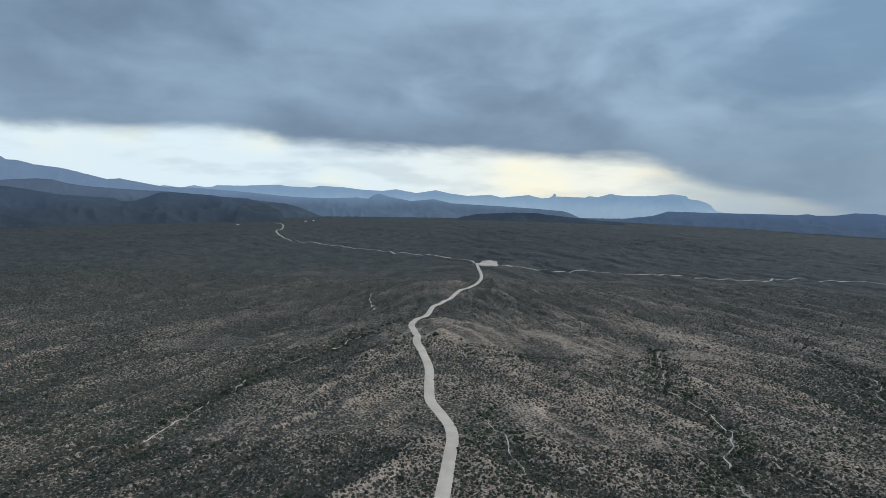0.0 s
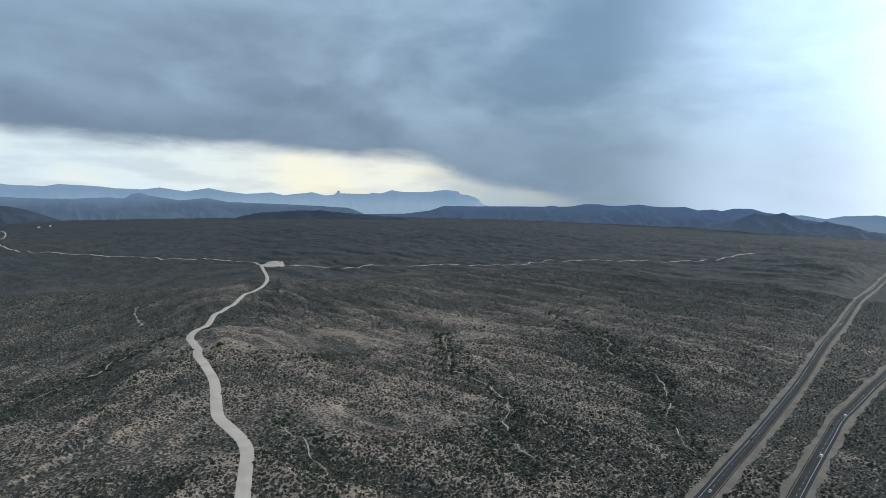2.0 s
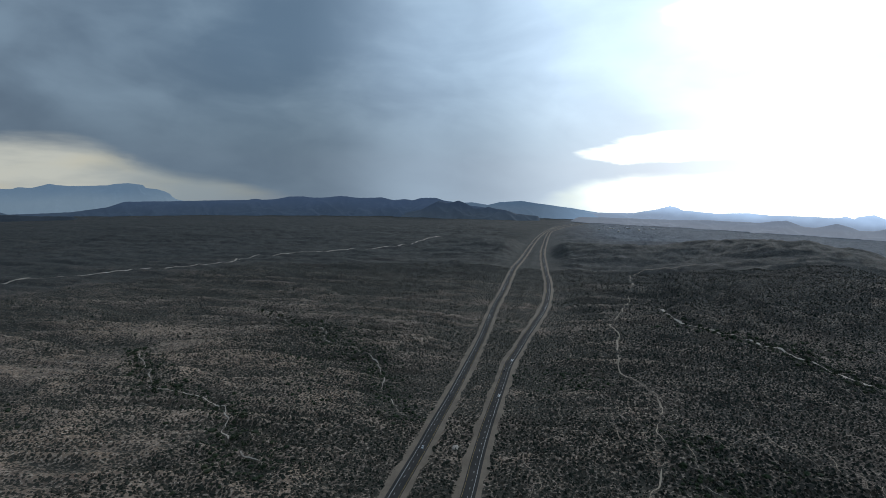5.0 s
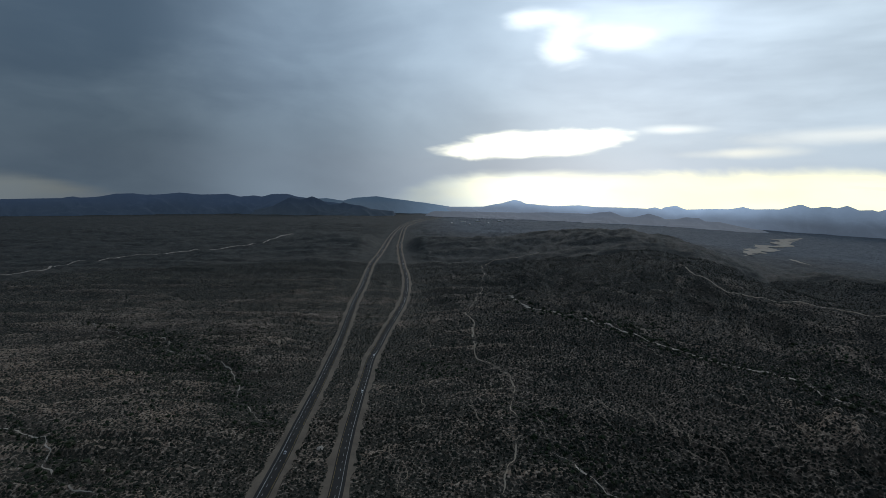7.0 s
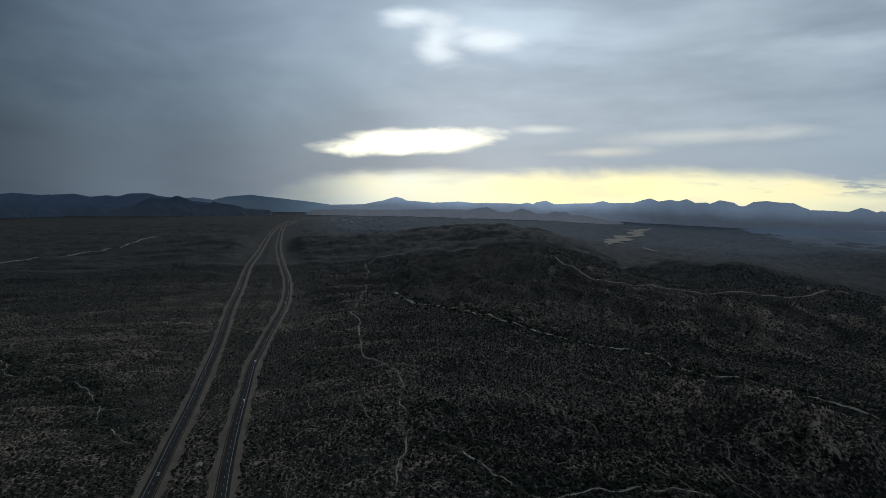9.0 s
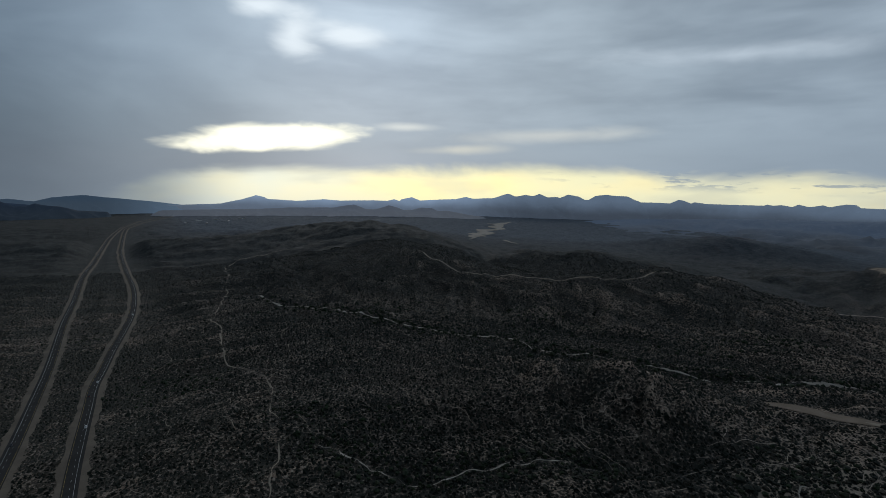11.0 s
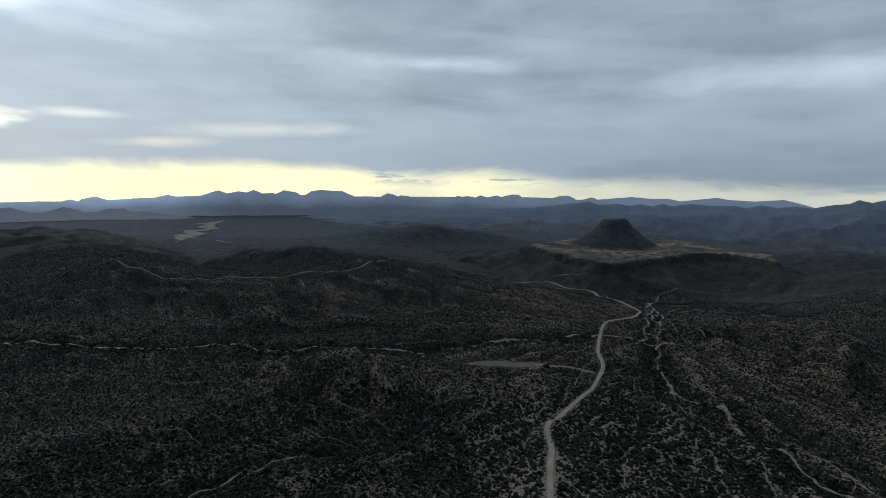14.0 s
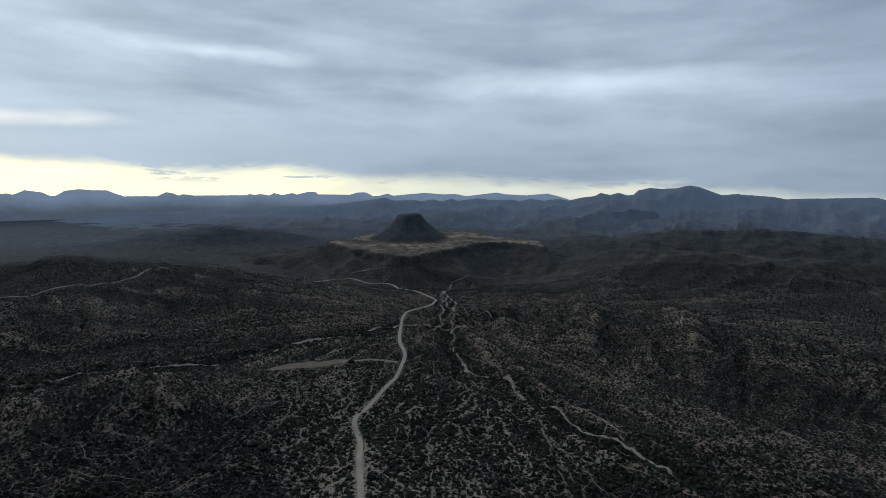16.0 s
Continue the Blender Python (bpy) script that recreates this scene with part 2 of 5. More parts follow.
def thicket(x, y):
    """How far the scrub closes over the soil, 0 to 1: bare spur crests, grown runnels, denser land south of the highway
    and far out, with shade added to the east and on hill faces.
    """
    r = np.hypot(x, y)
    south = step(30, 330, 0.41 * x - 0.91 * y + 55) * step(100, 300, r)
    far = step(950, 1700, r) * (1 - 0.55 * south) + 0.12 * step(1500, 2300, r)
    west = 1 - step(-140, -10, x - 0.02 * y)
    rise = step(6, 45, hills(x, y))
    az = np.degrees(np.arctan2(x, y))
    # darker toward the sun: backlight and cloud shadow drawn as closer cover
    east = step(25, 50, az) * (1 - step(118, 140, az))
    crown = crest(x, y, [(101, 580, 0.3), (107, 565, 1), (118, 525, 1), (123, 510, 0.3)], 45)
    v = 0.42 + 0.08 * step(-150, 250, y) - 0.36 * np.clip(spur(x, y) - 0.3, -0.8, 0.5) + 0.04 * grain(x, y, 160, 71) + 0.05 * grain(x, y, 45, 72) + 0.08 * grain(x, y, 19, 73) + 0.16 * east - 0.07 * crown + 0.12 * crest(x, y, [(4, 900, 1), (14, 1150, 1), (10, 1400, 1)], 170)
    # bare rib crests and dark gullies; the contrast also stands in for relief shading
    v = v - 0.60 * rise * (1 - step(1150, 1400, r)) * step(85, 95, az) * (ribs(x, y) - 0.4)
    # the extra cover on hills darkens their faces as if backlit
    return np.clip(v - 0.20 * rise * (spur(x, y) - 0.40) + 0.11 * south + 0.17 * west * (1 - south) + 0.08 * rise + 0.24 * far, 0.05, 0.85)



def braid(x, y):
    """1 where sandy ground shows between round bushes, south along the dirt road."""
    r = np.hypot(x, y)
    az = np.degrees(np.arctan2(x, y))
    return step(-0.2, 0.2, 1 - np.hypot((az - 147) / 19, (r - 390) / 190) + 0.22 * grain(x, y, 60, 44) + 0.12 * grain(x, y, 22, 45))


def rim(x, y):
    """Metres inside the rim of the flat-topped bench, minus outside it."""
    r = np.hypot(x, y)
    az = np.degrees(np.arctan2(x, y))
    front = np.interp(az, [130, 136, 138, 140, 142, 145, 148.2, 151.8, 155.5, 157.9, 159], [1930, 1810, 1630, 1570, 1512, 1497, 1672, 1851, 1900, 1828, 1760])
    rear = np.interp(az, [130, 136.7, 142, 151, 153, 157.5, 159], [1860, 1880, 2250, 2260, 2150, 2010, 1900])
    d = np.minimum(np.minimum(r - front, rear - r), np.minimum(az - 135.6, 158.6 - az) * 32.0)
    return d + 34 * grain(x, y, 95, 21) + 18 * grain(x, y, 38, 22) + 7 * grain(x, y, 16, 23)


def bench(x, y):
    """1 on the flat-topped bench, 0 off it."""
    return step(-5, 4, rim(x, y))


def height(x, y):
    x, y = np.asarray(x, float), np.asarray(y, float)
    r = np.hypot(x, y)
    az = np.degrees(np.arctan2(x, y))
    z = -FALL * np.sqrt(r * r + 2500.0)
    z = z + hills(x, y)
    # the lower land behind the path-topped hill
    z = z - 30 * step(1180, 1480, r) * (1 - 0.7 * step(3200, 4600, r)) * step(93, 103, np.where(az < -110, az + 360, az))
    # the basin in front of the bench
    basin = step(129, 136, az) * (1 - step(159, 166, az)) * step(1030, 1330, r) * (1 - step(2150, 2600, r))
    z = z - 24 * basin
    # flat-topped bench with a dark butte on it
    d = rim(x, y)
    inside = step(-5, 4, d)
    cliff = -12 + 1.0 * grain(x, y, 60, 26) - (20 + 5 * grain(x, y, 70, 29)) * (1 - step(-12, 3, d)) - 0.17 * np.maximum(-d - 6, 0) + 5 * (ridged(x, y, 55, 28) - 0.5) * step(6, 40, -d)
    z = np.maximum(z, cliff)
    bx, by = spot(*BUTTE)
    d = np.hypot(x - bx, y - by) * (1 + 0.05 * grain(x, y, 60, 27) + 0.04 * grain(x, y, 24, 30))
    slope = np.clip((148 - d) / (148 - 38), 0, 1)
    z = z + 92 * (0.85 * slope ** 1.12 + 0.15 * step(0.78, 0.98, slope)) + 5 * slope * np.clip((y - by) / 60 * -0.6 + (x - bx) / 60 * -0.5, -1, 1)
    # low spurs and runnels
    north = step(-150, 250, y)
    spurs = spur(x, y) * (3.0 * north + 7.0)
    swell = 7.0 * grain(x, y, 420, 13) + 2.2 * grain(x, y, 150, 14)
    keep = step(150, 320, r) * (1 - 0.95 * inside) * (1 - 0.6 * basin)
    calm = 1 - 0.7 * step(2600, 4200, r)
    return z + (spurs + swell) * keep * calm

# ---- materials ----
def material(name, rough=0.9):
    m = bpy.data.materials.new(name)
    m.use_nodes = True
    net = Net(m.node_tree)
    bsdf = m.node_tree.nodes["Principled BSDF"]
    bsdf.inputs["Roughness"].default_value = rough
    bsdf.inputs["Specular IOR Level"].default_value = 0.2
    return m, net, bsdf


def plain(name, colour, rough=0.7, metal=0.0, spread=0.12, size=0.6):
    """A surface with some unevenness of tone."""
    m, n, b = material(name, rough)
    at = n.node("ShaderNodeTexCoord").outputs["Object"]
    f = n.noise(at, size, 5, 0.6)
    lo = tuple(c * (1 - spread) for c in colour)
    hi = tuple(min(1, c * (1 + spread)) for c in colour)
    n.tree.links.new(n.mix(n.span(f, 0.3, 0.7), (*lo, 1), (*hi, 1)), b.inputs["Base Color"])
    b.inputs["Metallic"].default_value = metal
    return m


def soil():
    m, n, b = material("desert_soil", 0.95)
    at = n.node("ShaderNodeNewGeometry").outputs["Position"]
    big = n.noise(at, 0.006, 6, 0.6, 0.4)
    mid = n.noise(at, 0.045, 6, 0.62)
    fine = n.noise(at, 0.45, 5, 0.65)
    earth = n.mix(n.span(big, 0.35, 0.65), (0.245, 0.168, 0.116, 1), (0.292, 0.214, 0.158, 1))
    earth = n.mix(n.span(mid, 0.40, 0.68, 0.0, 0.7), earth, (0.160, 0.104, 0.075, 1))
    earth = n.mix(n.span(fine, 0.50, 0.64, 0.0, 0.8), earth, (0.48, 0.385, 0.30, 1))
    # dry litter and grass between close bushes
    thick = n.node("ShaderNodeAttribute")
    thick.attribute_name = "thicket"
    litter = n.mix(n.span(fine, 0.42, 0.64), (0.062, 0.049, 0.039, 1), (0.225, 0.182, 0.146, 1))
    earth = n.mix(n.span(thick.outputs["Fac"], 0.28, 0.72, 0.0, 0.9), earth, litter)
    straw = n.node("ShaderNodeAttribute")
    straw.attribute_name = "straw"
    earth = n.mix(straw.outputs["Fac"], earth, n.mix(n.span(n.noise(at, 0.05, 6, 0.7), 0.44, 0.58), (0.58, 0.43, 0.305, 1), (0.13, 0.095, 0.065, 1)))
    braid = n.node("ShaderNodeAttribute")
    braid.attribute_name = "braid"
    earth = n.mix(n.math("MULTIPLY", braid.outputs["Fac"], 0.7), earth, (0.36, 0.29, 0.22, 1))
    # bushes and tufts: each keeps its own patch, wider where the growth is thick
    ruffle = n.node("ShaderNodeTexNoise", (("Vector", at), ("Scale", 0.7), ("Detail", 4.0), ("Roughness", 0.65))).outputs["Color"]
    loose = n.vec("ADD", n.vec("MULTIPLY", at, (1, 1, 0.3)), n.vec("MULTIPLY", n.vec("SUBTRACT", ruffle, (0.5, 0.5, 0.5)), (3.0, 3.0, 0)))
    tuft = n.node("ShaderNodeTexVoronoi", (("Vector", loose), ("Scale", 0.42), ("Randomness", 1.0)))
    cover = n.math("MULTIPLY_ADD", thick.outputs["Fac"], 0.52, n.math("MULTIPLY_ADD", n.noise(at, 0.09, 5, 0.62), 0.44, 0.02))
    grown = n.span(n.math("SUBTRACT", cover, tuft.outputs["Distance"]), -0.05, 0.07)
    sep = n.node("ShaderNodeSeparateColor", ((0, tuft.outputs["Color"]),))
    south = n.node("ShaderNodeAttribute")
    south.attribute_name = "south"
    green = n.mix(sep.outputs[0], (0.013, 0.016, 0.012, 1), (0.046, 0.042, 0.031, 1))
    # darker to the south: denser scrub, plus shade put into the colour
    green = n.mix(south.outputs["Fac"], green, n.mix(sep.outputs[0], (0.008, 0.011, 0.009, 1), (0.034, 0.032, 0.025, 1)))
    green = n.mix(n.span(big, 0.50, 0.66, 0.0, 0.5), green, (0.076, 0.054, 0.040, 1))
    skin = n.mix(n.math("MULTIPLY", grown, 0.94), earth, green)
    # far out the single bushes merge, and blue haze is painted into their colour
    sage_haze = n.node("ShaderNodeAttribute")
    sage_haze.attribute_name = "sage_haze"
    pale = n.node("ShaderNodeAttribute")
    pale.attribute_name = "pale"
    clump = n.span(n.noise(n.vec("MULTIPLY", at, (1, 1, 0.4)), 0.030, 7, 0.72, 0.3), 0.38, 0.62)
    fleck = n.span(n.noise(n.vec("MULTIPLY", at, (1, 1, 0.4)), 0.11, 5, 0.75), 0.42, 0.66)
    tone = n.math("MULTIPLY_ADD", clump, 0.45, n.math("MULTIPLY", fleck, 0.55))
    hazy_brush = n.mix(tone, (0.011, 0.017, 0.020, 1), (0.074, 0.074, 0.068, 1))
    hazy_brush = n.mix(south.outputs["Fac"], hazy_brush, n.mix(tone, (0.024, 0.028, 0.029, 1), (0.112, 0.106, 0.098, 1)))
    # paler, bluer still where the southern haze is put into the ground colour
    hazy_brush = n.mix(pale.outputs["Fac"], hazy_brush, n.mix(tone, (0.060, 0.074, 0.095, 1), (0.160, 0.172, 0.190, 1)))
    skin = n.mix(n.math("MULTIPLY", n.math("MAXIMUM", n.math("MULTIPLY", sage_haze.outputs["Fac"], 0.72), n.math("MULTIPLY", pale.outputs["Fac"], 0.95)), n.math("SUBTRACT", 1.0, straw.outputs["Fac"])), skin, hazy_brush)
    n.tree.links.new(skin, b.inputs["Base Color"])
    bump = n.node("ShaderNodeBump", (("Strength", 0.9), ("Distance", 1.2), ("Height", n.math("MULTIPLY_ADD", grown, 0.7, n.math("MULTIPLY", fine, 0.5)))))
    n.tree.links.new(bump.outputs[0], b.inputs["Normal"])
    return m


def dirt(name, lo, hi, rut=0.3):
    m, n, b = material(name, 0.95)
    at = n.node("ShaderNodeNewGeometry").outputs["Position"]
    a, c = n.noise(at, 0.05, 5, 0.6), n.noise(at, 0.9, 5, 0.65)
    col = n.mix(n.span(a, 0.32, 0.68), (*lo, 1), (*hi, 1))
    col = n.mix(n.span(c, 0.5, 0.75, 0.0, rut), col, tuple(x * 0.6 for x in lo) + (1,))
    n.tree.links.new(col, b.inputs["Base Color"])
    bump = n.node("ShaderNodeBump", (("Strength", 0.4), ("Distance", 0.15), ("Height", c)))
    n.tree.links.new(bump.outputs[0], b.inputs["Normal"])
    return m


def leafage(name, lo, hi, dry):
    m, n, b = material(name, 0.85)
    g = n.node("ShaderNodeNewGeometry")
    pick = g.outputs["Random Per Island"]
    col = n.mix(pick, (*lo, 1), (*hi, 1))
    col = n.mix(n.span(n.math("FRACT", n.math("MULTIPLY", pick, 7.31)), 0.62, 0.9, 0.0, 0.8), col, (*dry, 1))
    fleck = n.noise(g.outputs["Position"], 2.6, 4, 0.7)
    col = n.mix(n.span(fleck, 0.35, 0.7, 0.0, 0.5), col, tuple(x * 0.55 for x in lo) + (1,))
    n.tree.links.new(col, b.inputs["Base Color"])
    return m


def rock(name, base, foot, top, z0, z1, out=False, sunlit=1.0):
    """A far range as a distant backdrop: dark rock behind miles of lit air. The haze is painted on as a glow, whose
    tone changes from foot to skyline, or outward.
    """
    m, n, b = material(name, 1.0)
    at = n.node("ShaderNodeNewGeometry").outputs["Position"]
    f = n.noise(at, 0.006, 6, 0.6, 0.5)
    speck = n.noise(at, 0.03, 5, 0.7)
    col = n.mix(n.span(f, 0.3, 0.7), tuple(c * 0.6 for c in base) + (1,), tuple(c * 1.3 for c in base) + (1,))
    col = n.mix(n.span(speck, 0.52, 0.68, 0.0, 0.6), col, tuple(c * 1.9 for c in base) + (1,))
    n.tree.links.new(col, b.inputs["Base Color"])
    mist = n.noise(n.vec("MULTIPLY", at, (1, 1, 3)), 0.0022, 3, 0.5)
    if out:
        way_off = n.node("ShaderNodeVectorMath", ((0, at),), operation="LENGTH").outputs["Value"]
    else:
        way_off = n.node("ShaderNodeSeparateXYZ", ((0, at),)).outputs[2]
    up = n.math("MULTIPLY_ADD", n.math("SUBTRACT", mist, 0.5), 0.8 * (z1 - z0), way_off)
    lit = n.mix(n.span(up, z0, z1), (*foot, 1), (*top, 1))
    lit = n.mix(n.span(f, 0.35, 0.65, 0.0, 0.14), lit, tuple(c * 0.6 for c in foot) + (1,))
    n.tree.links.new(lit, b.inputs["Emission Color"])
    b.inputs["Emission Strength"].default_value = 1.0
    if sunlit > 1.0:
        # the painted haze glows brighter toward the sun
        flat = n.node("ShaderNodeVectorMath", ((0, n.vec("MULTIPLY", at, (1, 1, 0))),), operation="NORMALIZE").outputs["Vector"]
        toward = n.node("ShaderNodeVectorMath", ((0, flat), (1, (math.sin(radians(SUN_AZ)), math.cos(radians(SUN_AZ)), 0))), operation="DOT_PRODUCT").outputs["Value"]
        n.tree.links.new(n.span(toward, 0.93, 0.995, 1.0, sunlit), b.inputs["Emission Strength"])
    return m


SOIL = soil()
ROAD_DIRT = dirt("packed_dirt", (0.40, 0.31, 0.238), (0.47, 0.38, 0.305))
TRACK_DIRT = dirt("track_dirt", (0.26, 0.205, 0.15), (0.33, 0.265, 0.20))
SAND = dirt("wash_sand", (0.31, 0.26, 0.21), (0.40, 0.345, 0.285), 0.45)
VERGE = dirt("gravel_verge", (0.125, 0.098, 0.074), (0.175, 0.138, 0.104), 0.5)
ASPHALT = dirt("asphalt", (0.023, 0.021, 0.020), (0.034, 0.031, 0.029), 0.3)
ASPHALT_OLD = dirt("worn_asphalt", (0.075, 0.075, 0.078), (0.105, 0.104, 0.104), 0.3)
WHITE_PAINT = plain("white_line_paint", (0.50, 0.50, 0.48), 0.6)
YELLOW_PAINT = plain("yellow_line_paint", (0.36, 0.24, 0.06), 0.6)
SHRUB = leafage("creosote_leaves", (0.018, 0.022, 0.015), (0.046, 0.045, 0.033), (0.100, 0.080, 0.060))
# darker copy of the scrub leaves for the south, some shade in their colour
DARK_SHRUB = leafage("dark_shaded_leaves", (0.010, 0.014, 0.010), (0.032, 0.033, 0.024), (0.074, 0.058, 0.043))
LOT_DIRT = dirt("brown_lot_dirt", (0.19, 0.138, 0.098), (0.25, 0.19, 0.14))
GREEN = leafage("palo_verde_leaves", (0.012, 0.021, 0.009), (0.030, 0.042, 0.018), (0.040, 0.044, 0.022))
BARK = plain("grey_green_bark", (0.10, 0.095, 0.07), 0.9, 0, 0.3, 6.0)

# ---- helpers for building ----
def mesh_of(name, verts, faces, mat, parent=None, label="", category="", kind="", group=""):
    me = bpy.data.meshes.new(name)
    me.from_pydata(verts, [], faces)
    me.materials.append(mat)
    ob = new(name, me)
    ob.parent = parent
    return tagged(ob, label, category, group, kind)


def soup(name, co, tri, mat, smooth=False):
    """One object out of numpy arrays of corners and triangles."""
    me = bpy.data.meshes.new(name)
    me.vertices.add(len(co))
    me.vertices.foreach_set("co", co.astype(np.float32).ravel())
    me.loops.add(tri.size)
    me.loops.foreach_set("vertex_index", tri.astype(np.int32).ravel())
    n = tri.shape[1]
    me.polygons.add(len(tri))
    me.polygons.foreach_set("loop_start", np.arange(0, tri.size, n, dtype=np.int32))
    me.polygons.foreach_set("use_smooth", np.full(len(tri), smooth))
    me.materials.append(mat)
    me.update(calc_edges=True)
    me.validate()
    return new(name, me)


def spline(points, gap):
    """Points evenly spaced along a smooth curve through the stations."""
    p = np.array(points, float)
    p = np.vstack([2 * p[0] - p[1], p, 2 * p[-1] - p[-2]])
    out = []
    for a, b, c, d in zip(p, p[1:], p[2:], p[3:]):
        n = max(2, int(np.hypot(*(c - b)) / 4))
        t = np.linspace(0, 1, n, endpoint=False)[:, None]
        out.append(0.5 * (2 * b + (c - a) * t + (2 * a - 5 * b + 4 * c - d) * t ** 2 + (3 * b - a - 3 * c + d) * t ** 3))
    q = np.vstack(out + [p[-2:-1]])
    s = np.concatenate([[0], np.cumsum(np.hypot(*np.diff(q, axis=0).T))])
    e = np.arange(0, s[-1], gap)
    return np.stack([np.interp(e, s, q[:, 0]), np.interp(e, s, q[:, 1])], 1)


def near(x, y, line, reach):
    """Distance to a line of points, up to reach."""
    best = np.full(x.shape, reach, float)
    ok = (x > line[:, 0].min() - reach) & (x < line[:, 0].max() + reach) & (y > line[:, 1].min() - reach) & (y < line[:, 1].max() + reach)
    if ok.any():
        px, py, b = x[ok], y[ok], best[ok]
        for (ax, ay), (bx, by) in zip(line, line[1:]):
            dx, dy = bx - ax, by - ay
            t = np.clip(((px - ax) * dx + (py - ay) * dy) / (dx * dx + dy * dy + 1e-9), 0, 1)
            b = np.minimum(b, np.hypot(px - ax - t * dx, py - ay - t * dy))
        best[ok] = b
    return best


# ---- lines of roads, tracks and dry washes on the plan ----
HIGHWAY_LEFT = [(-640, -175), (-300, -22), (0, 116), (110, 166), (180, 198), (254, 231), (326, 262), (375, 284), (456, 319), (530, 352), (653, 407), (848, 500), (1020, 577), (1296, 705), (1552, 812), (2140, 1066), (2471, 1198), (2777, 1309), (3000, 1375), (3400, 1480), (3900, 1540)]
HIGHWAY_RIGHT = [(-620, -230), (-280, -72), (20, 68), (150, 128), (220, 160), (290, 191), (340, 215), (390, 238), (443, 261), (516, 292), (573, 316), (637, 337), (702, 359), (785, 385), (905, 425), (1043, 482), (1167, 540), (1330, 625), (1578, 750), (1823, 869), (2160, 1020), (2454, 1148), (2752, 1271), (2964, 1326), (3230, 1390), (3900, 1490)]
DIRT_ROAD = [(100, 1516), (102, 1373), (97, 1269), (78, 1196), (41, 1115), (30, 1064), (5, 986), (-13, 936), (-30, 846), (-43, 805), (-41, 774), (-32, 722), (-30, 678), (-21, 641), (-12, 588), (-10, 521), (-8, 489), (2, 465), (10, 442), (12, 410), (9, 376), (5, 340), (0, 300), (-10, 200), (5, 90), (40, -40), (110, -150), (190, -235), (243, -292), (263, -316), (284, -335), (298, -347), (305, -360), (308, -375), (322, -416), (335, -455), (363, -507), (383, -538), (424, -581), (478, -655), (518, -716), (529, -750), (524, -801), (540, -851)]
DIRT_ROAD_WEST = [(100, 1516), (95, 1590), (70, 1646), (-17, 1732), (-206, 1863), (-420, 2000), (-566, 2070), (-635, 2129), (-688, 2240), (-780, 2500), (-847, 2823), (-965, 3211), (-1055, 3367)]
DIRT_ROAD_EAST = [(540, -851), (600, -885), (682, -947), (750, -1010), (818, -1066), (899, -1063), (1009, -1083), (1071, -1040), (1120, -980)]
TRACK_EAST = [(150, 1480), (273, 1456), (461, 1443), (618, 1409), (760, 1350), (833, 1335), (912, 1403), (1092, 1420), (1301, 1362), (1552, 1325), (1871, 1437), (2009, 1478)]
FOOT_PATH = [(330, 82), (386, 87), (400, 87), (422, 95), (454, 100), (479, 111), (518, 117), (556, 132), (578, 146), (606, 171), (641, 196), (697, 219), (752, 237), (790, 248), (815, 268), (865, 278), (1014, 303), (1111, 331), (1234, 358), (1345, 401), (1440, 410), (1496, 363), (1565, 286)]
RIDGE_PATH = [(1198, -85), (1134, -114), (1106, -133), (1055, -182), (1018, -277), (980, -370), (962, -441), (964, -492), (1000, -545), (969, -562)]
SIDE_TRACK = [(480, -665), (451, -678), (406, -691), (378, -704)]
PULL_IN = [(372, -507), (388, -494), (408, -472), (424, -447)]
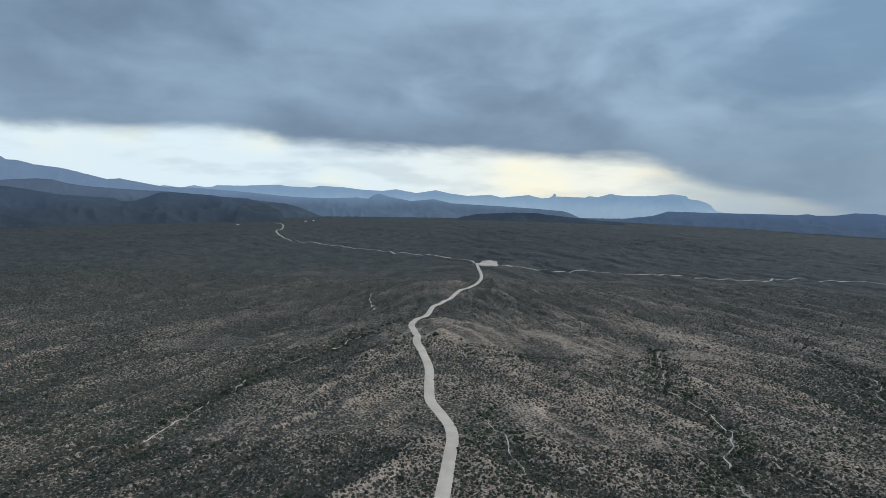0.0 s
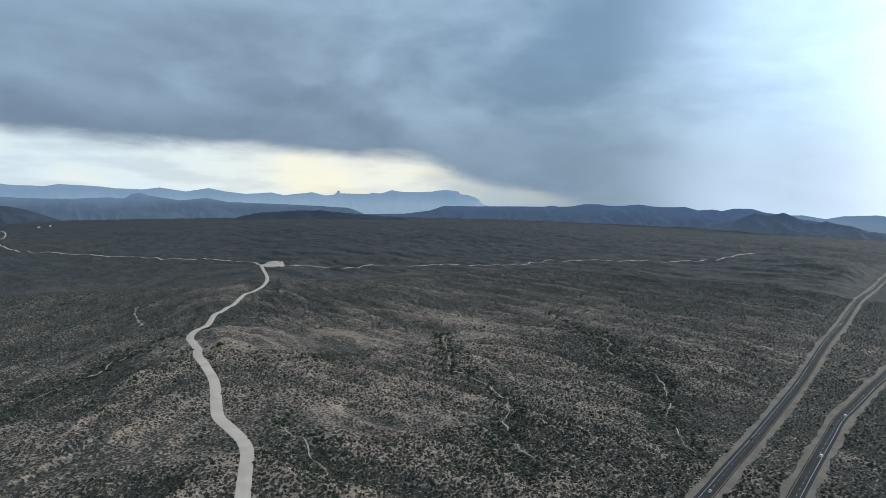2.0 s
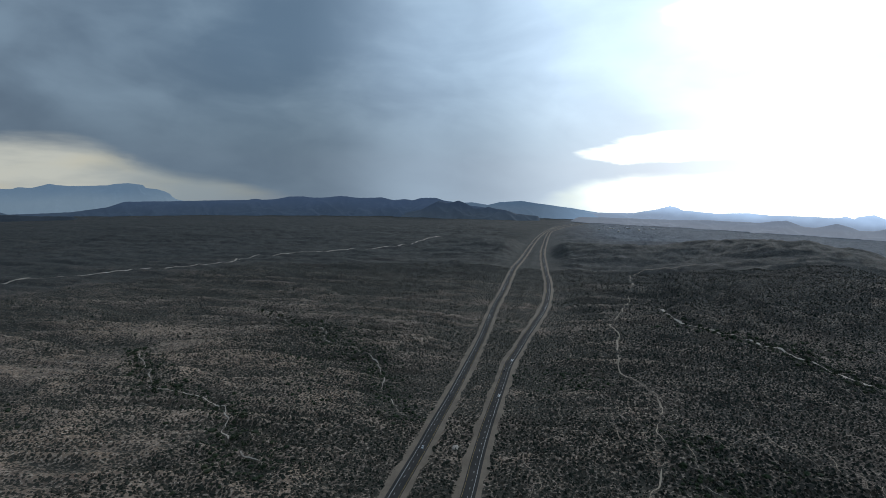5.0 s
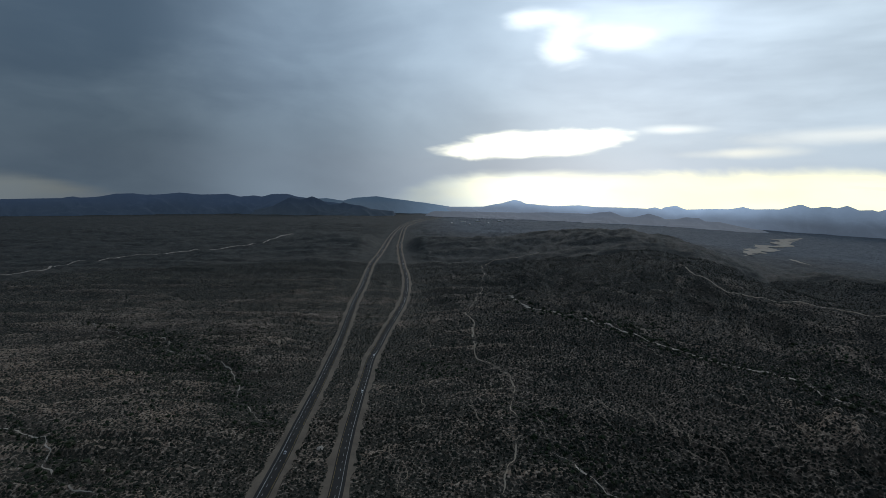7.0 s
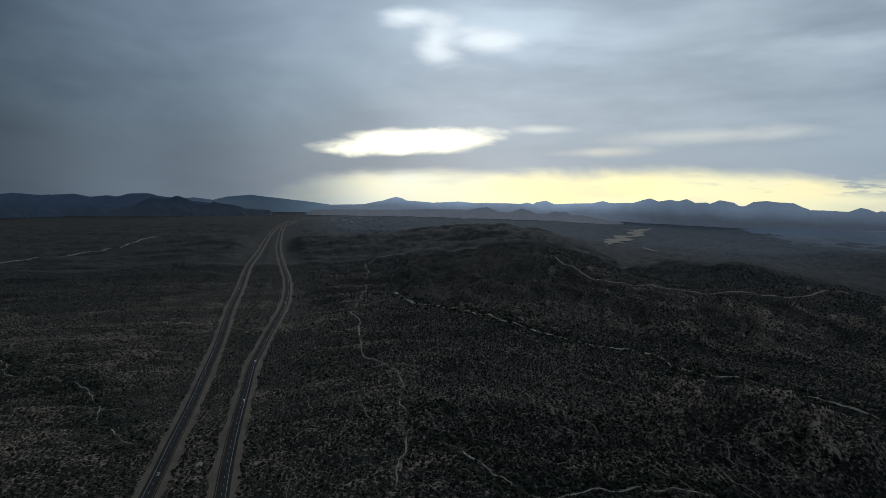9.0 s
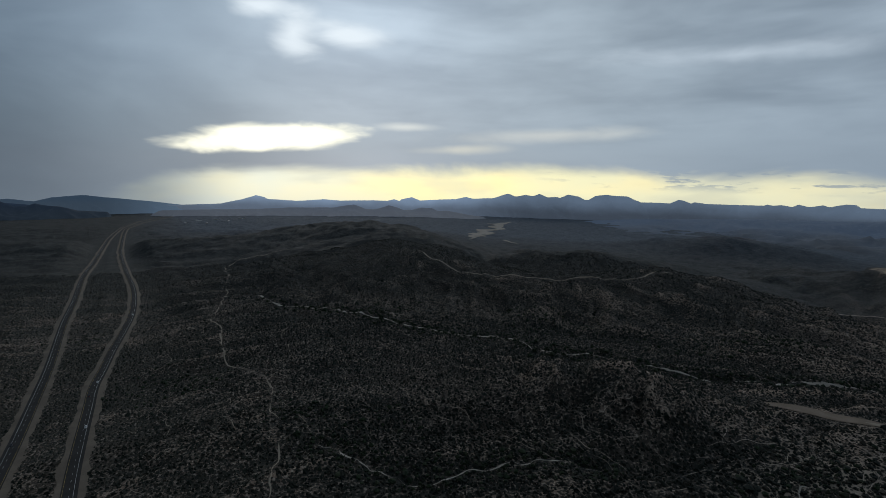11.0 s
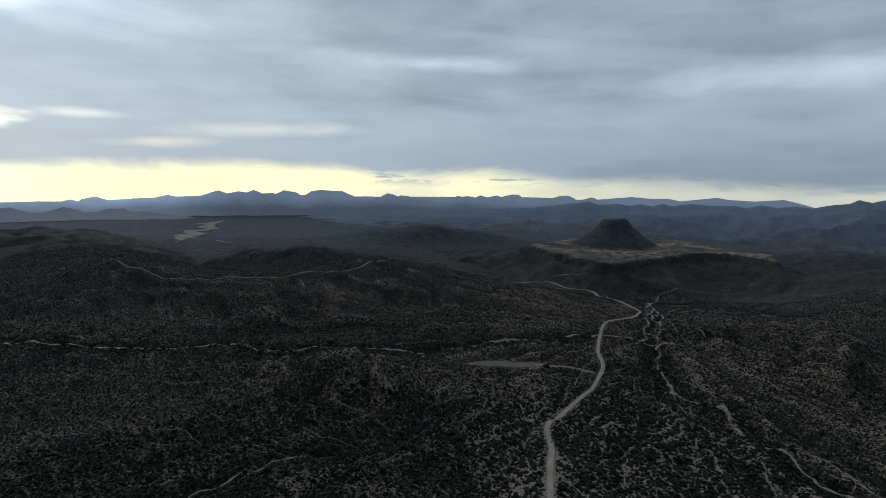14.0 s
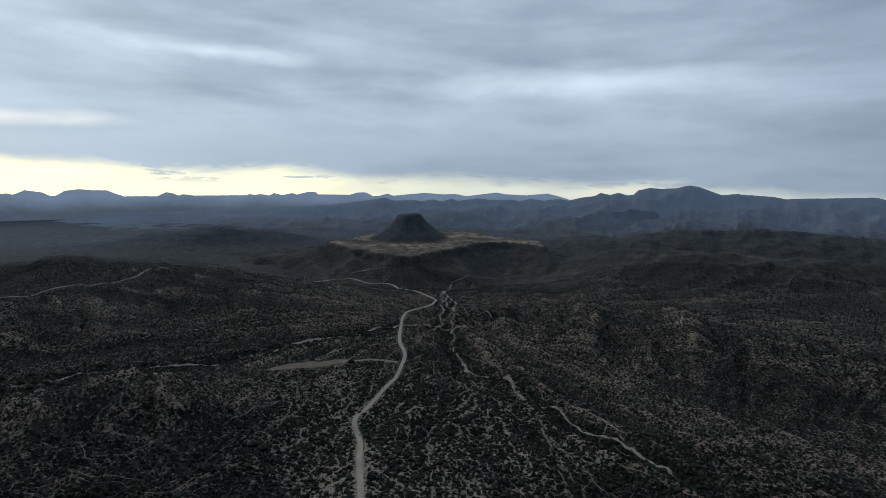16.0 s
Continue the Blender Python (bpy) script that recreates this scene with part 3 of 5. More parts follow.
WASHES = [
    ([(-49, 813), (-71, 798), (-92, 768), (-116, 754), (-149, 688), (-171, 643), (-193, 613), (-211, 575), (-220, 535), (-224, 510), (-230, 472), (-238, 436), (-245, 411)], 1.5),
    ([(313, 743), (297, 694), (273, 618), (252, 576), (257, 557), (273, 531), (273, 493), (266, 456), (235, 410), (230, 382), (222, 351), (224, 325)], 1.5),
    ([(1005, 242), (911, 189), (867, 95), (839, 48), (768, -28), (726, -92), (714, -153), (685, -186), (649, -208), (632, -279), (592, -316), (554, -380), (536, -438), (531, -500), (496, -566), (488, -644), (492, -671)], 3.4),
    ([(409, 61), (386, 30), (359, 3), (346, -26), (356, -59), (359, -85), (365, -113), (363, -132), (354, -162)], 1.5),
    ([(676, -1482), (721, -1401), (748, -1298), (738, -1225), (650, -1070), (574, -923), (502, -835), (448, -767), (410, -697), (379, -656), (344, -600), (287, -539), (260, -531), (233, -535), (211, -503), (194, -488), (175, -486), (159, -495), (135, -475), (110, -463), (90, -459), (60, -442), (38, -434), (31, -413)], 3.2),
    ([(640, -1050), (590, -960), (545, -880), (505, -865), (470, -800), (455, -750), (430, -735)], 4.5),
    ([(600, -960), (560, -925), (528, -850), (490, -800), (478, -765), (440, -720), (418, -660)], 3.5),
    ([(560, -920), (520, -880), (480, -840), (440, -800)], 3.0),
    ([(470, -790), (440, -790), (400, -800), (360, -790)], 2.4),
    ([(455, -750), (420, -755), (385, -750)], 2.2),
    ([(1009, -1083), (991, -1124), (916, -1168)], 3.5),
    ([(561, 807), (535, 746), (534, 626), (499, 578), (489, 529), (490, 477), (444, 414), (409, 381), (384, 340), (374, 314)], 1.4),
    ([(38, 459), (49, 440), (56, 420), (57, 394), (64, 378), (62, 356)], 1.1),
    ([(-145, 1111), (-141, 1045), (-129, 969), (-115, 899), (-126, 881)], 2.4),
    ([(363, -558), (363, -540), (363, -516)], 1.3),
    ([(334, -514), (337, -492), (334, -466)], 1.4),
    ([(256, -422), (265, -404), (270, -388), (273, -377), (278, -356), (280, -340)], 1.5),
    ([(289, -420), (286, -410), (281, -391), (277, -380)], 1.0),
    ([(348, -429), (336, -413), (322, -390), (313, -380), (316, -368)], 1.0),
    ([(379, -491), (363, -462), (350, -446)], 1.2),
    ([(321, -325), (323, -310), (320, -301), (313, -292), (310, -271), (312, -260)], 1.2),
    ([(242, -486), (233, -430), (233, -395), (229, -362), (228, -333)], 1.1),
    ([(162, -462), (130, -410), (103, -375), (86, -361)], 1.3),
    ([(138, -436), (103, -399), (79, -378)], 1.1),
    ([(224, -503), (252, -499), (302, -539)], 1.2),
    ([(528, -897), (508, -918), (491, -935)], 3.5),
    ([(491, -838), (479, -860), (452, -857)], 3.5),
    ([(475, 97), (470, 83), (461, 70)], 1.2),
]

lines = {"left": spline(HIGHWAY_LEFT, 6.0), "right": spline(HIGHWAY_RIGHT, 6.0), "dirt": spline(DIRT_ROAD, 3.0), "dirt_west": spline(DIRT_ROAD_WEST, 8.0), "dirt_east": spline(DIRT_ROAD_EAST, 5.0), "track": spline(TRACK_EAST, 8.0), "path": spline(FOOT_PATH, 4.0), "ridge": spline(RIDGE_PATH, 5.0), "side": spline(SIDE_TRACK, 5.0), "pull": spline(PULL_IN, 3.0)}


def wander(line, amount, size, seed):
    """The same line with small natural bends."""
    d = np.gradient(line, axis=0)
    d /= np.hypot(*d.T)[:, None] + 1e-9
    off = amount * (grain(line[:, 0], line[:, 1], size, seed) + 0.5 * grain(line[:, 0], line[:, 1], size * 0.4, seed + 1))
    return line + np.stack([d[:, 1], -d[:, 0]], 1) * off[:, None]


wash_lines = [wander(spline(p, 2.0), 3.0, 15, 90 + n) for n, (p, w) in enumerate(WASHES)]
lines["path"] = wander(lines["path"], 2.6, 15, 88)

# ---- the ground: one sheet to the horizon ----
rings = np.concatenate([[0.0], np.arange(20, 280, 20), 280 * 1.0088 ** np.arange(0, 328)])
spokes = np.radians(np.concatenate([np.linspace(-50, 205, 1060), np.linspace(205, 310, 50)[1:-1]]))
RR, AA = np.meshgrid(rings, spokes, indexing="ij")
GX, GY = RR * np.sin(AA), RR * np.cos(AA)
GZ = height(GX, GY)
# grade the land to the highway
FLAT = -FALL * np.sqrt(RR ** 2 + 2500.0) + 7.0 * grain(GX, GY, 420, 13) * step(150, 320, RR)
cut = np.minimum(near(GX, GY, lines["left"][::4], 160.0), near(GX, GY, lines["right"][::4], 160.0))
GZ = GZ + (FLAT - GZ) * (1 - step(14, 90, cut))
# the dirt road runs on a smooth bed of its own


def bed(line, half, reach):
    """Levels the land across a road to a smoothed profile along it."""
    global GZ
    z = height(line[:, 0], line[:, 1])
    pad = np.pad(z, 12, mode="edge")
    z = np.convolve(pad, np.hanning(27)[1:-1] / np.hanning(27).sum(), "valid")
    best, level = np.full(GX.shape, reach), np.zeros(GX.shape)
    box = np.where((GX > line[:, 0].min() - reach) & (GX < line[:, 0].max() + reach) & (GY > line[:, 1].min() - reach) & (GY < line[:, 1].max() + reach))
    px, py = GX[box], GY[box]
    b, q = best[box], level[box]
    for (lx, ly), lz in zip(line[::2], z[::2]):
        d = np.hypot(px - lx, py - ly)
        closer = d < b
        b[closer], q[closer] = d[closer], lz
    best[box], level[box] = b, q
    GZ = np.where(best < reach, GZ + (level - GZ) * (1 - step(half, reach, best)) * step(150, 320, RR), GZ)


bed(lines["dirt"], 7.0, 34.0)
bed(lines["dirt_east"], 6.0, 34.0)
bed(spline([(408, -474), (424, -448), (438, -427), (452, -406), (468, -382)], 3.0), 16.0, 40.0)
# dry washes lie a little lower
for w in wash_lines:
    GZ = GZ - 1.6 * (1 - step(0, 22, near(GX, GY, w[::3], 40.0)))


def ground(x, y):
    """Height of the sheet itself, between its corners."""
    x, y = np.asarray(x, float), np.asarray(y, float)
    r = np.hypot(x, y)
    a = np.arctan2(x, y)
    a = np.where(a < spokes[0], a + 2 * np.pi, a)
    i = np.clip(np.searchsorted(rings, r) - 1, 0, len(rings) - 2)
    j = np.clip(np.searchsorted(spokes, a) - 1, 0, len(spokes) - 2)
    u = np.clip((r - rings[i]) / (rings[i + 1] - rings[i]), 0, 1)
    v = np.clip((a - spokes[j]) / (spokes[j + 1] - spokes[j]), 0, 1)
    return (GZ[i, j] * (1 - u) + GZ[i + 1, j] * u) * (1 - v) + (GZ[i, j + 1] * (1 - u) + GZ[i + 1, j + 1] * u) * v


# what grows where: runnels and wash banks are thick, the bench top is pale dry grass
THICK = thicket(GX, GY)
bank = np.full(GX.shape, 40.0)
for w in wash_lines:
    bank = np.minimum(bank, near(GX, GY, w[::3], 40.0))
THICK = np.clip(THICK + 0.12 * (1 - step(6, 34, bank)), 0, 1)
butte_x, butte_y = spot(*BUTTE)
on_butte = 1 - step(118, 150, np.hypot(GX - butte_x, GY - butte_y))
RIM = rim(GX, GY)
THICK = np.clip(THICK + 0.10 * on_butte + 0.25 * step(-170, -20, RIM) * (1 - step(-2, 4, RIM)) * (0.7 + 0.5 * grain(GX, GY, 30, 83)), 0, 1)
# haze tint of the ground by distance; left off the bench's dark flank
SAGE_HAZE = step(700, 1900, np.hypot(GX, GY))
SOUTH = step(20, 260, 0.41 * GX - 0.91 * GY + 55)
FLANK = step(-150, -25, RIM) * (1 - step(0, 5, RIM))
PALE_HAZE = (1 - FLANK) * step(1950, 2900, np.hypot(GX, GY)) * step(-60, 400, 0.41 * GX - 0.91 * GY + 55)
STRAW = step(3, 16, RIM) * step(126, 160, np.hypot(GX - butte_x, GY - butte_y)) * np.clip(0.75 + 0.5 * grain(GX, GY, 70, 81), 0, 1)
# the butte takes the same pale haze tint
PALE_HAZE = np.maximum(PALE_HAZE, 0.8 * on_butte)
THICK = THICK * (1 - 0.42 * STRAW)
BRAID = braid(GX, GY)
THICK = THICK * (1 - 0.26 * BRAID)


def build_ground():
    nr, na = RR.shape
    idx = np.arange(nr * na).reshape(nr, na)
    nxt = np.roll(idx, -1, axis=1)
    quads = np.stack([idx[:-1], idx[1:], nxt[1:], nxt[:-1]], -1).reshape(-1, 4)[:, ::-1]
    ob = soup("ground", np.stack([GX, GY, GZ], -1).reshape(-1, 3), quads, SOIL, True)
    for key, value in (("thicket", THICK), ("straw", STRAW), ("sage_haze", SAGE_HAZE), ("pale", PALE_HAZE), ("south", SOUTH), ("braid", BRAID)):
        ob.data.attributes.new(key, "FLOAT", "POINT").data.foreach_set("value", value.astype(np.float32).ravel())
    tagged(ob, "dry stony desert floor with low hills and runnels", "ground", "", "structure")


build_ground()


def ribbon(name, line, width, mat, label, category, lift=0.22, offset=0.0, across=5, ragged=0.0, seed=1, parent=None, kind="structure", taper=0.0, broken=False, smooth=1.0):
    """A strip of surface that follows the ground along a line."""
    t = np.gradient(line, axis=0)
    t /= np.hypot(*t.T)[:, None] + 1e-9
    nrm = np.stack([t[:, 1], -t[:, 0]], 1)
    n = len(line)
    wl = np.zeros(n) + np.asarray(width) / 2.0
    wr = wl.copy()
    if ragged:
        s = np.arange(n) * 1.0
        wl = wl * (1 + ragged * grain(s, s * 0 + seed, 3.1 * smooth, seed) + 0.5 * ragged * grain(s, s * 0, 1.3 * smooth, seed + 4))
        wr = wr * (1 + ragged * grain(s, s * 0 + seed, 3.7 * smooth, seed + 1) + 0.5 * ragged * grain(s, s * 0, 1.6 * smooth, seed + 5))
    if broken:
        s = np.arange(n) * 1.0
        gate = np.clip(0.85 + 1.2 * grain(s, s * 0 + 3, 9.0, seed + 9) + 0.9 * grain(s, s * 0 + 5, 3.0, seed + 10), 0.02, 1.25)
        wl, wr = np.maximum(wl, 0.05) * gate, np.maximum(wr, 0.05) * gate
    if taper:
        end = np.clip(np.minimum(np.arange(n), np.arange(n)[::-1]) / taper, 0.15, 1)
        wl, wr = wl * end, wr * end
    verts = []
    for q in np.linspace(-1, 1, across):
        o = offset + np.where(q < 0, q * wl, q * wr)
        x, y = line[:, 0] + nrm[:, 0] * o, line[:, 1] + nrm[:, 1] * o
        drop = 0.35 if abs(q) == 1 and ragged else 0.0
        verts.append(np.stack([x, y, ground(x, y) + (lift + 0.0005 * np.hypot(x, y)) * (1 - drop)], 1))
    co = np.stack(verts, 1)
    idx = np.arange(n * across).reshape(n, across)
    quads = np.stack([idx[:-1, :-1], idx[1:, :-1], idx[1:, 1:], idx[:-1, 1:]], -1).reshape(-1, 4)[:, ::-1]
    ob = soup(name, co.reshape(-1, 3), quads, mat, True)
    ob.parent = parent
    return tagged(ob, label, category, "", kind)


# ---- roads ----
def highway(line, sign, name_mat):
    road = ribbon("road", line, 10.6, name_mat, "dark asphalt carriageway with two lanes and painted lines", "road", 0.42, 0, 5)
    ribbon("pavement", line, 21.5, VERGE, "brown gravel verge along the highway", "verge", 0.20, 0, 5, 0.20, 3)
    ribbon("edge_line", line, 0.20, WHITE_PAINT, "solid white edge line", "", 0.47, sign * 2.7, 2, parent=road, kind="")
    ribbon("edge_line", line, 0.18, YELLOW_PAINT, "solid yellow edge line", "", 0.47, -sign * 4.2, 2, parent=road, kind="")
    return road


road_left = highway(lines["left"], -1, ASPHALT)
road_right = highway(lines["right"], 1, ASPHALT)
dirt_wide = 4.7 + 5.6 * step(-100, 300, lines["dirt"][:, 1]) - 2.4 * step(700, 1200, lines["dirt"][:, 1])
ribbon("road", lines["dirt"], dirt_wide, ROAD_DIRT, "pale winding graded dirt road", "dirt road", 0.35, 0, 5, 0.06, 5, smooth=3.5)
ribbon("road", lines["dirt_west"], 5.5, ROAD_DIRT, "pale dirt road running on over the plain", "dirt road", 0.5, 0, 3, 0.12, 6)
ribbon("road", lines["dirt_east"], 5.5, ROAD_DIRT, "pale dirt road bending toward the hills", "dirt road", 0.6, 0, 3, 0.12, 7)
ribbon("road", lines["track"], 6.5, SAND, "thin dirt track across the scrub", "dirt track", 0.5, 0, 3, 0.3, 8)
ribbon("pavement", lines["path"], 1.7, TRACK_DIRT, "narrow winding sandy foot path", "path", 0.35, 0, 3, 0.5, 9, broken=True)
ribbon("pavement", lines["ridge"], 3.2, TRACK_DIRT, "pale path along the crest of the hill", "path", 0.45, 0, 3, 0.3, 10)
ribbon("pavement", lines["side"], 5.0, TRACK_DIRT, "short pale side track", "dirt track", 0.4, 0, 3, 0.3, 11)
ribbon("pavement", lines["pull"], 6.0, TRACK_DIRT, "short dirt lane into the pull-off", "dirt track", 0.4, 0, 3, 0.2, 12)
for n, (w, (p, wide)) in enumerate(zip(wash_lines, WASHES)):
    ribbon("pavement", w, wide * (1.0 if wide == 3.4 else 0.7), SAND, "bare sandy bed of a dry wash", "dry wash", 0.14, 0, 3, 1.0, 20 + n, taper=6, broken=True)


def patch(name, cx, cy, long, wide, turn, mat, label, seed):
    """A flat bare lot with a ragged rim."""
    a = np.linspace(0, 2 * np.pi, 40, endpoint=False)
    rows = [np.zeros((1, 2))]
    for f in (0.33, 0.66, 1.0):
        rim = f * (1 + 0.14 * grain(np.cos(a) * 3, np.sin(a) * 3, 1.3, seed))
        rows.append(np.stack([long / 2 * rim * np.cos(a), wide / 2 * rim * np.sin(a)], 1))
    p = np.vstack(rows)
    c, s = np.cos(turn), np.sin(turn)
    x, y = cx + p[:, 0] * c - p[:, 1] * s, cy + p[:, 0] * s + p[:, 1] * c
    co = np.stack([x, y, ground(x, y) + 0.45 + 0.0004 * np.hypot(x, y)], 1)
    tri = [(0, 1 + k, 1 + (k + 1) % 40) for k in range(40)]
    for ring in (0, 1):
        for k in range(40):
            p0, p1 = 1 + ring * 40 + k, 1 + ring * 40 + (k + 1) % 40
            tri += [(p0, p0 + 40, p1 + 40), (p0, p1 + 40, p1)]
    ob = soup(name, co, np.array(tri), mat, True)
    return tagged(ob, label, "dirt lot", "", "structure")


patch("pavement", 132, 1500, 62, 110, 0.0, ROAD_DIRT, "bare dirt parking lot at the road's bend", 3)
patch("pavement", 438, -427, 98, 19, radians(57), LOT_DIRT, "long bare dirt pull-off beside the road", 5)
ribbon("pavement", wander(spline([(2440, -390), (2580, -440), (2700, -500), (2900, -575), (3150, -600), (3300, -720), (3600, -760), (3920, -900)], 14), 40, 260, 77), 75, SAND, "broad pale sandy river bed", "river bed", 2.0, 0, 5, 0.75, 31, taper=14)
ribbon("pavement", spline([(2537, -571), (2405, -573), (2308, -591)], 10), 15, SAND, "pale sand bar on the plain", "sand bar", 2.0, 0, 3, 0.5, 32, taper=6)


# ---- thin sandy runnels that thread between the bushes ----
vein_rng = np.random.default_rng(21)
VEINS = []


def thread(x, y, heading, count, bend, out_from=None):
    """Lines that wander on from their starts along a heading, or away from one spot."""
    px, py = np.array(x, float), np.array(y, float)
    own = np.arange(len(px)) * 137.0
    track = [np.stack([px, py], 1)]
    for _ in range(count):
        a = heading if out_from is None else np.arctan2(px - out_from[0], py - out_from[1])
        a = a + bend * (0.6 * grain(px + own, py, 46, 41) + 1.1 * grain(px + own, py, 13, 42))
        px, py = px + 3.0 * np.sin(a), py + 3.0 * np.cos(a)
        track.append(np.stack([px, py], 1))
    return np.stack(track, 1)


fan_a = np.radians(vein_rng.uniform(-66, 0, 90))
fan_d = np.sqrt(vein_rng.uniform(120 ** 2, 430 ** 2, 90))
fan = thread(430 + fan_d * np.sin(fan_a), -640 + fan_d * np.cos(fan_a), 0, 30, 0.9, (470, -760))
north_x = vein_rng.uniform(-330, 620, 40)
north_y = vein_rng.uniform(380, 1150, 40)
slope_a = np.where(north_x > 0, math.pi - 0.49, math.pi + 0.49)
slopes = thread(north_x, north_y, slope_a, 34, 0.6)
east_a, east_r = np.radians(vein_rng.uniform(62, 118, 50)), vein_rng.uniform(340, 900, 50)
easts = thread(east_r * np.sin(east_a), east_r * np.cos(east_a), math.radians(-118), 34, 0.7)
VEIN_MASK = np.zeros((2600, 2600), bool)


def runnels(tracks, wide, mat, label, cut):
    co, quads, start = [], [], 0
    for q, line in enumerate(tracks):
        n = vein_rng.integers(14, len(line))
        line = line[:n]
        if min(near(line[:, 0], line[:, 1], lines[key][::3], 16.0).min() for key in ("left", "right")) < 15:
            continue
        t = np.gradient(line, axis=0)
        t /= np.hypot(*t.T)[:, None] + 1e-9
        s = np.arange(n) * 1.0
        w = wide * vein_rng.uniform(0.6, 1.25) * np.clip(0.75 + 0.9 * grain(s, s * 0 + q, 2.6, 43), 0.06, 1.5) * np.clip(np.minimum(s, s[::-1]) / 6, 0.1, 1)
        for side in (-0.5, 0.5):
            x, y = line[:, 0] + t[:, 1] * w * side, line[:, 1] - t[:, 0] * w * side
            co.append(np.stack([x, y, ground(x, y) + 0.16 + 0.0005 * np.hypot(x, y)], 1))
        k = np.arange(n - 1) + start
        quads.append(np.stack([k, k + n, k + n + 1, k + 1], 1))
        start += 2 * n
        if cut:
            e = np.arange(0, n - 1, 0.25)
            for off in (-0.6, 0.0, 0.6):
                mx = np.interp(e, s, line[:, 0] + t[:, 1] * off)
                my = np.interp(e, s, line[:, 1] - t[:, 0] * off)
                VEIN_MASK[np.clip(mx + 1300, 0, 2599).astype(int), np.clip(my + 1300, 0, 2599).astype(int)] = True
    ob = soup("sand_runnels", np.vstack(co), np.vstack(quads)[:, ::-1], mat, True)
    tagged(ob, label, "dry runnels", "", "stuff")


runnels(fan, 0.42, ROAD_DIRT, "braided pale sandy runnels threading between dark bushes", True)
runnels(slopes, 0.42, TRACK_DIRT, "thin bare soil runnels on stony slopes", True)
runnels(easts, 0.5, TRACK_DIRT, "thin dusty runnels through dark scrub", True)

# ---- far hills and ranges ----
def mountain_range(name, peaks, dist, depth, mat, label, seed, rough=0.18, plain_part=0.0, taper=2.5):
    """A range whose skyline runs through peaks (bearing, height in degrees), with spurs and gullies toward the plain."""
    az = np.array([p[0] for p in peaks])
    el = np.array([p[1] for p in peaks])
    a = np.arange(az[0], az[-1], 0.08)
    h = np.interp(a, az, el)
    wide = np.interp(a, az, np.convolve(np.pad(el, 1, mode="edge"), [0.25, 0.5, 0.25], "valid")) - 0.05
    fine = np.radians(a) * dist
    h = h + rough * (0.12 * grain(fine, fine * 0, 90, seed) + 0.10 * ridged(fine, fine * 0, 40, seed + 1) + 0.07 * grain(fine, fine * 0, 17, seed + 2))
    ends = np.clip(np.minimum(a - a[0], a[-1] - a) / taper, 0, 1)
    foot = min(EYE - np.tan(np.radians(4.6)) * dist, -FALL * dist - 8)
    top = EYE + np.tan(np.radians(h)) * dist
    top = foot - 60 + (np.maximum(top - foot, 2) + 60) * step(0, 1, ends)
    mass = EYE + np.tan(np.radians(np.minimum(wide, h))) * dist
    mass = foot - 60 + (np.maximum(mass - foot, 2) + 60) * step(0, 1, ends)
    rows = []
    s = np.linspace(0, 1, 30)
    for f in s:
        r = dist - depth * (1 - f)
        g = max(0.0, (f - plain_part) / (1 - plain_part))
        body = g ** 1.25
        apron = -FALL * r + 9.0
        px, py = r * np.sin(np.radians(a)), r * np.cos(np.radians(a))
        px, py = px + 60 * grain(px, py, 210, seed + 8), py + 60 * grain(px, py, 210, seed + 9)
        relief = 0.5 * ridged(px, py, 420, seed + 5) + 0.3 * ridged(px, py, 170, seed + 6) + 0.2 * ridged(px, py, 70, seed + 7)
        rib = 0.55 * (1 - g) * g * 4 * (relief - 0.42)
        low = (foot - 40 if plain_part == 0 else min(apron, foot)) - 50 * (1 - step(0, 1, ends))
        peak = mass + (top - mass) * step(0.82, 1.0, f)
        z = low + (peak - low) * np.clip(body + rib * 0.6, 0, 1.0 if f == 1 else 0.98) + (9 * (relief - 0.4) * (f > 0) * (f < 0.97))
        if f == 0:
            z = z * 0 - FALL * r - 60
        rows.append(np.stack([r * np.sin(np.radians(a)), r * np.cos(np.radians(a)), z], 1))
    rows.append(np.stack([(dist + 90) * np.sin(np.radians(a)), (dist + 90) * np.cos(np.radians(a)), foot - 60 + 0 * a], 1))
    co = np.stack(rows, 0)
    nr, na = co.shape[:2]
    idx = np.arange(nr * na).reshape(nr, na)
    quads = np.stack([idx[:-1, :-1], idx[1:, :-1], idx[1:, 1:], idx[:-1, 1:]], -1).reshape(-1, 4)[:, ::-1]
    ob = soup(name, co.reshape(-1, 3), quads, mat, True)
    return tagged(ob, label, "mountain range", "", "structure")


# each range: dark base, then haze as emission colours at foot and top
FAR_ROCK = rock("far_hazed_rock", (0.02, 0.025, 0.03), (0.27, 0.39, 0.52), (0.185, 0.30, 0.45), -60, 80)
MID_ROCK = rock("long_hazed_slope", (0.02, 0.025, 0.03), (0.065, 0.105, 0.165), (0.125, 0.195, 0.310), -70, 60)
SLATE_ROCK = rock("slate_hazed_slope", (0.02, 0.024, 0.028), (0.022, 0.036, 0.060), (0.060, 0.092, 0.150), -50, 90)
RAIN_ROCK = rock("hazed_rock_in_rain", (0.018, 0.022, 0.028), (0.048, 0.080, 0.135), (0.058, 0.100, 0.190), -100, 20)
TWIN_ROCK = rock("dark_hazed_peaks", (0.016, 0.02, 0.024), (0.050, 0.076, 0.115), (0.036, 0.062, 0.115), -90, 0)
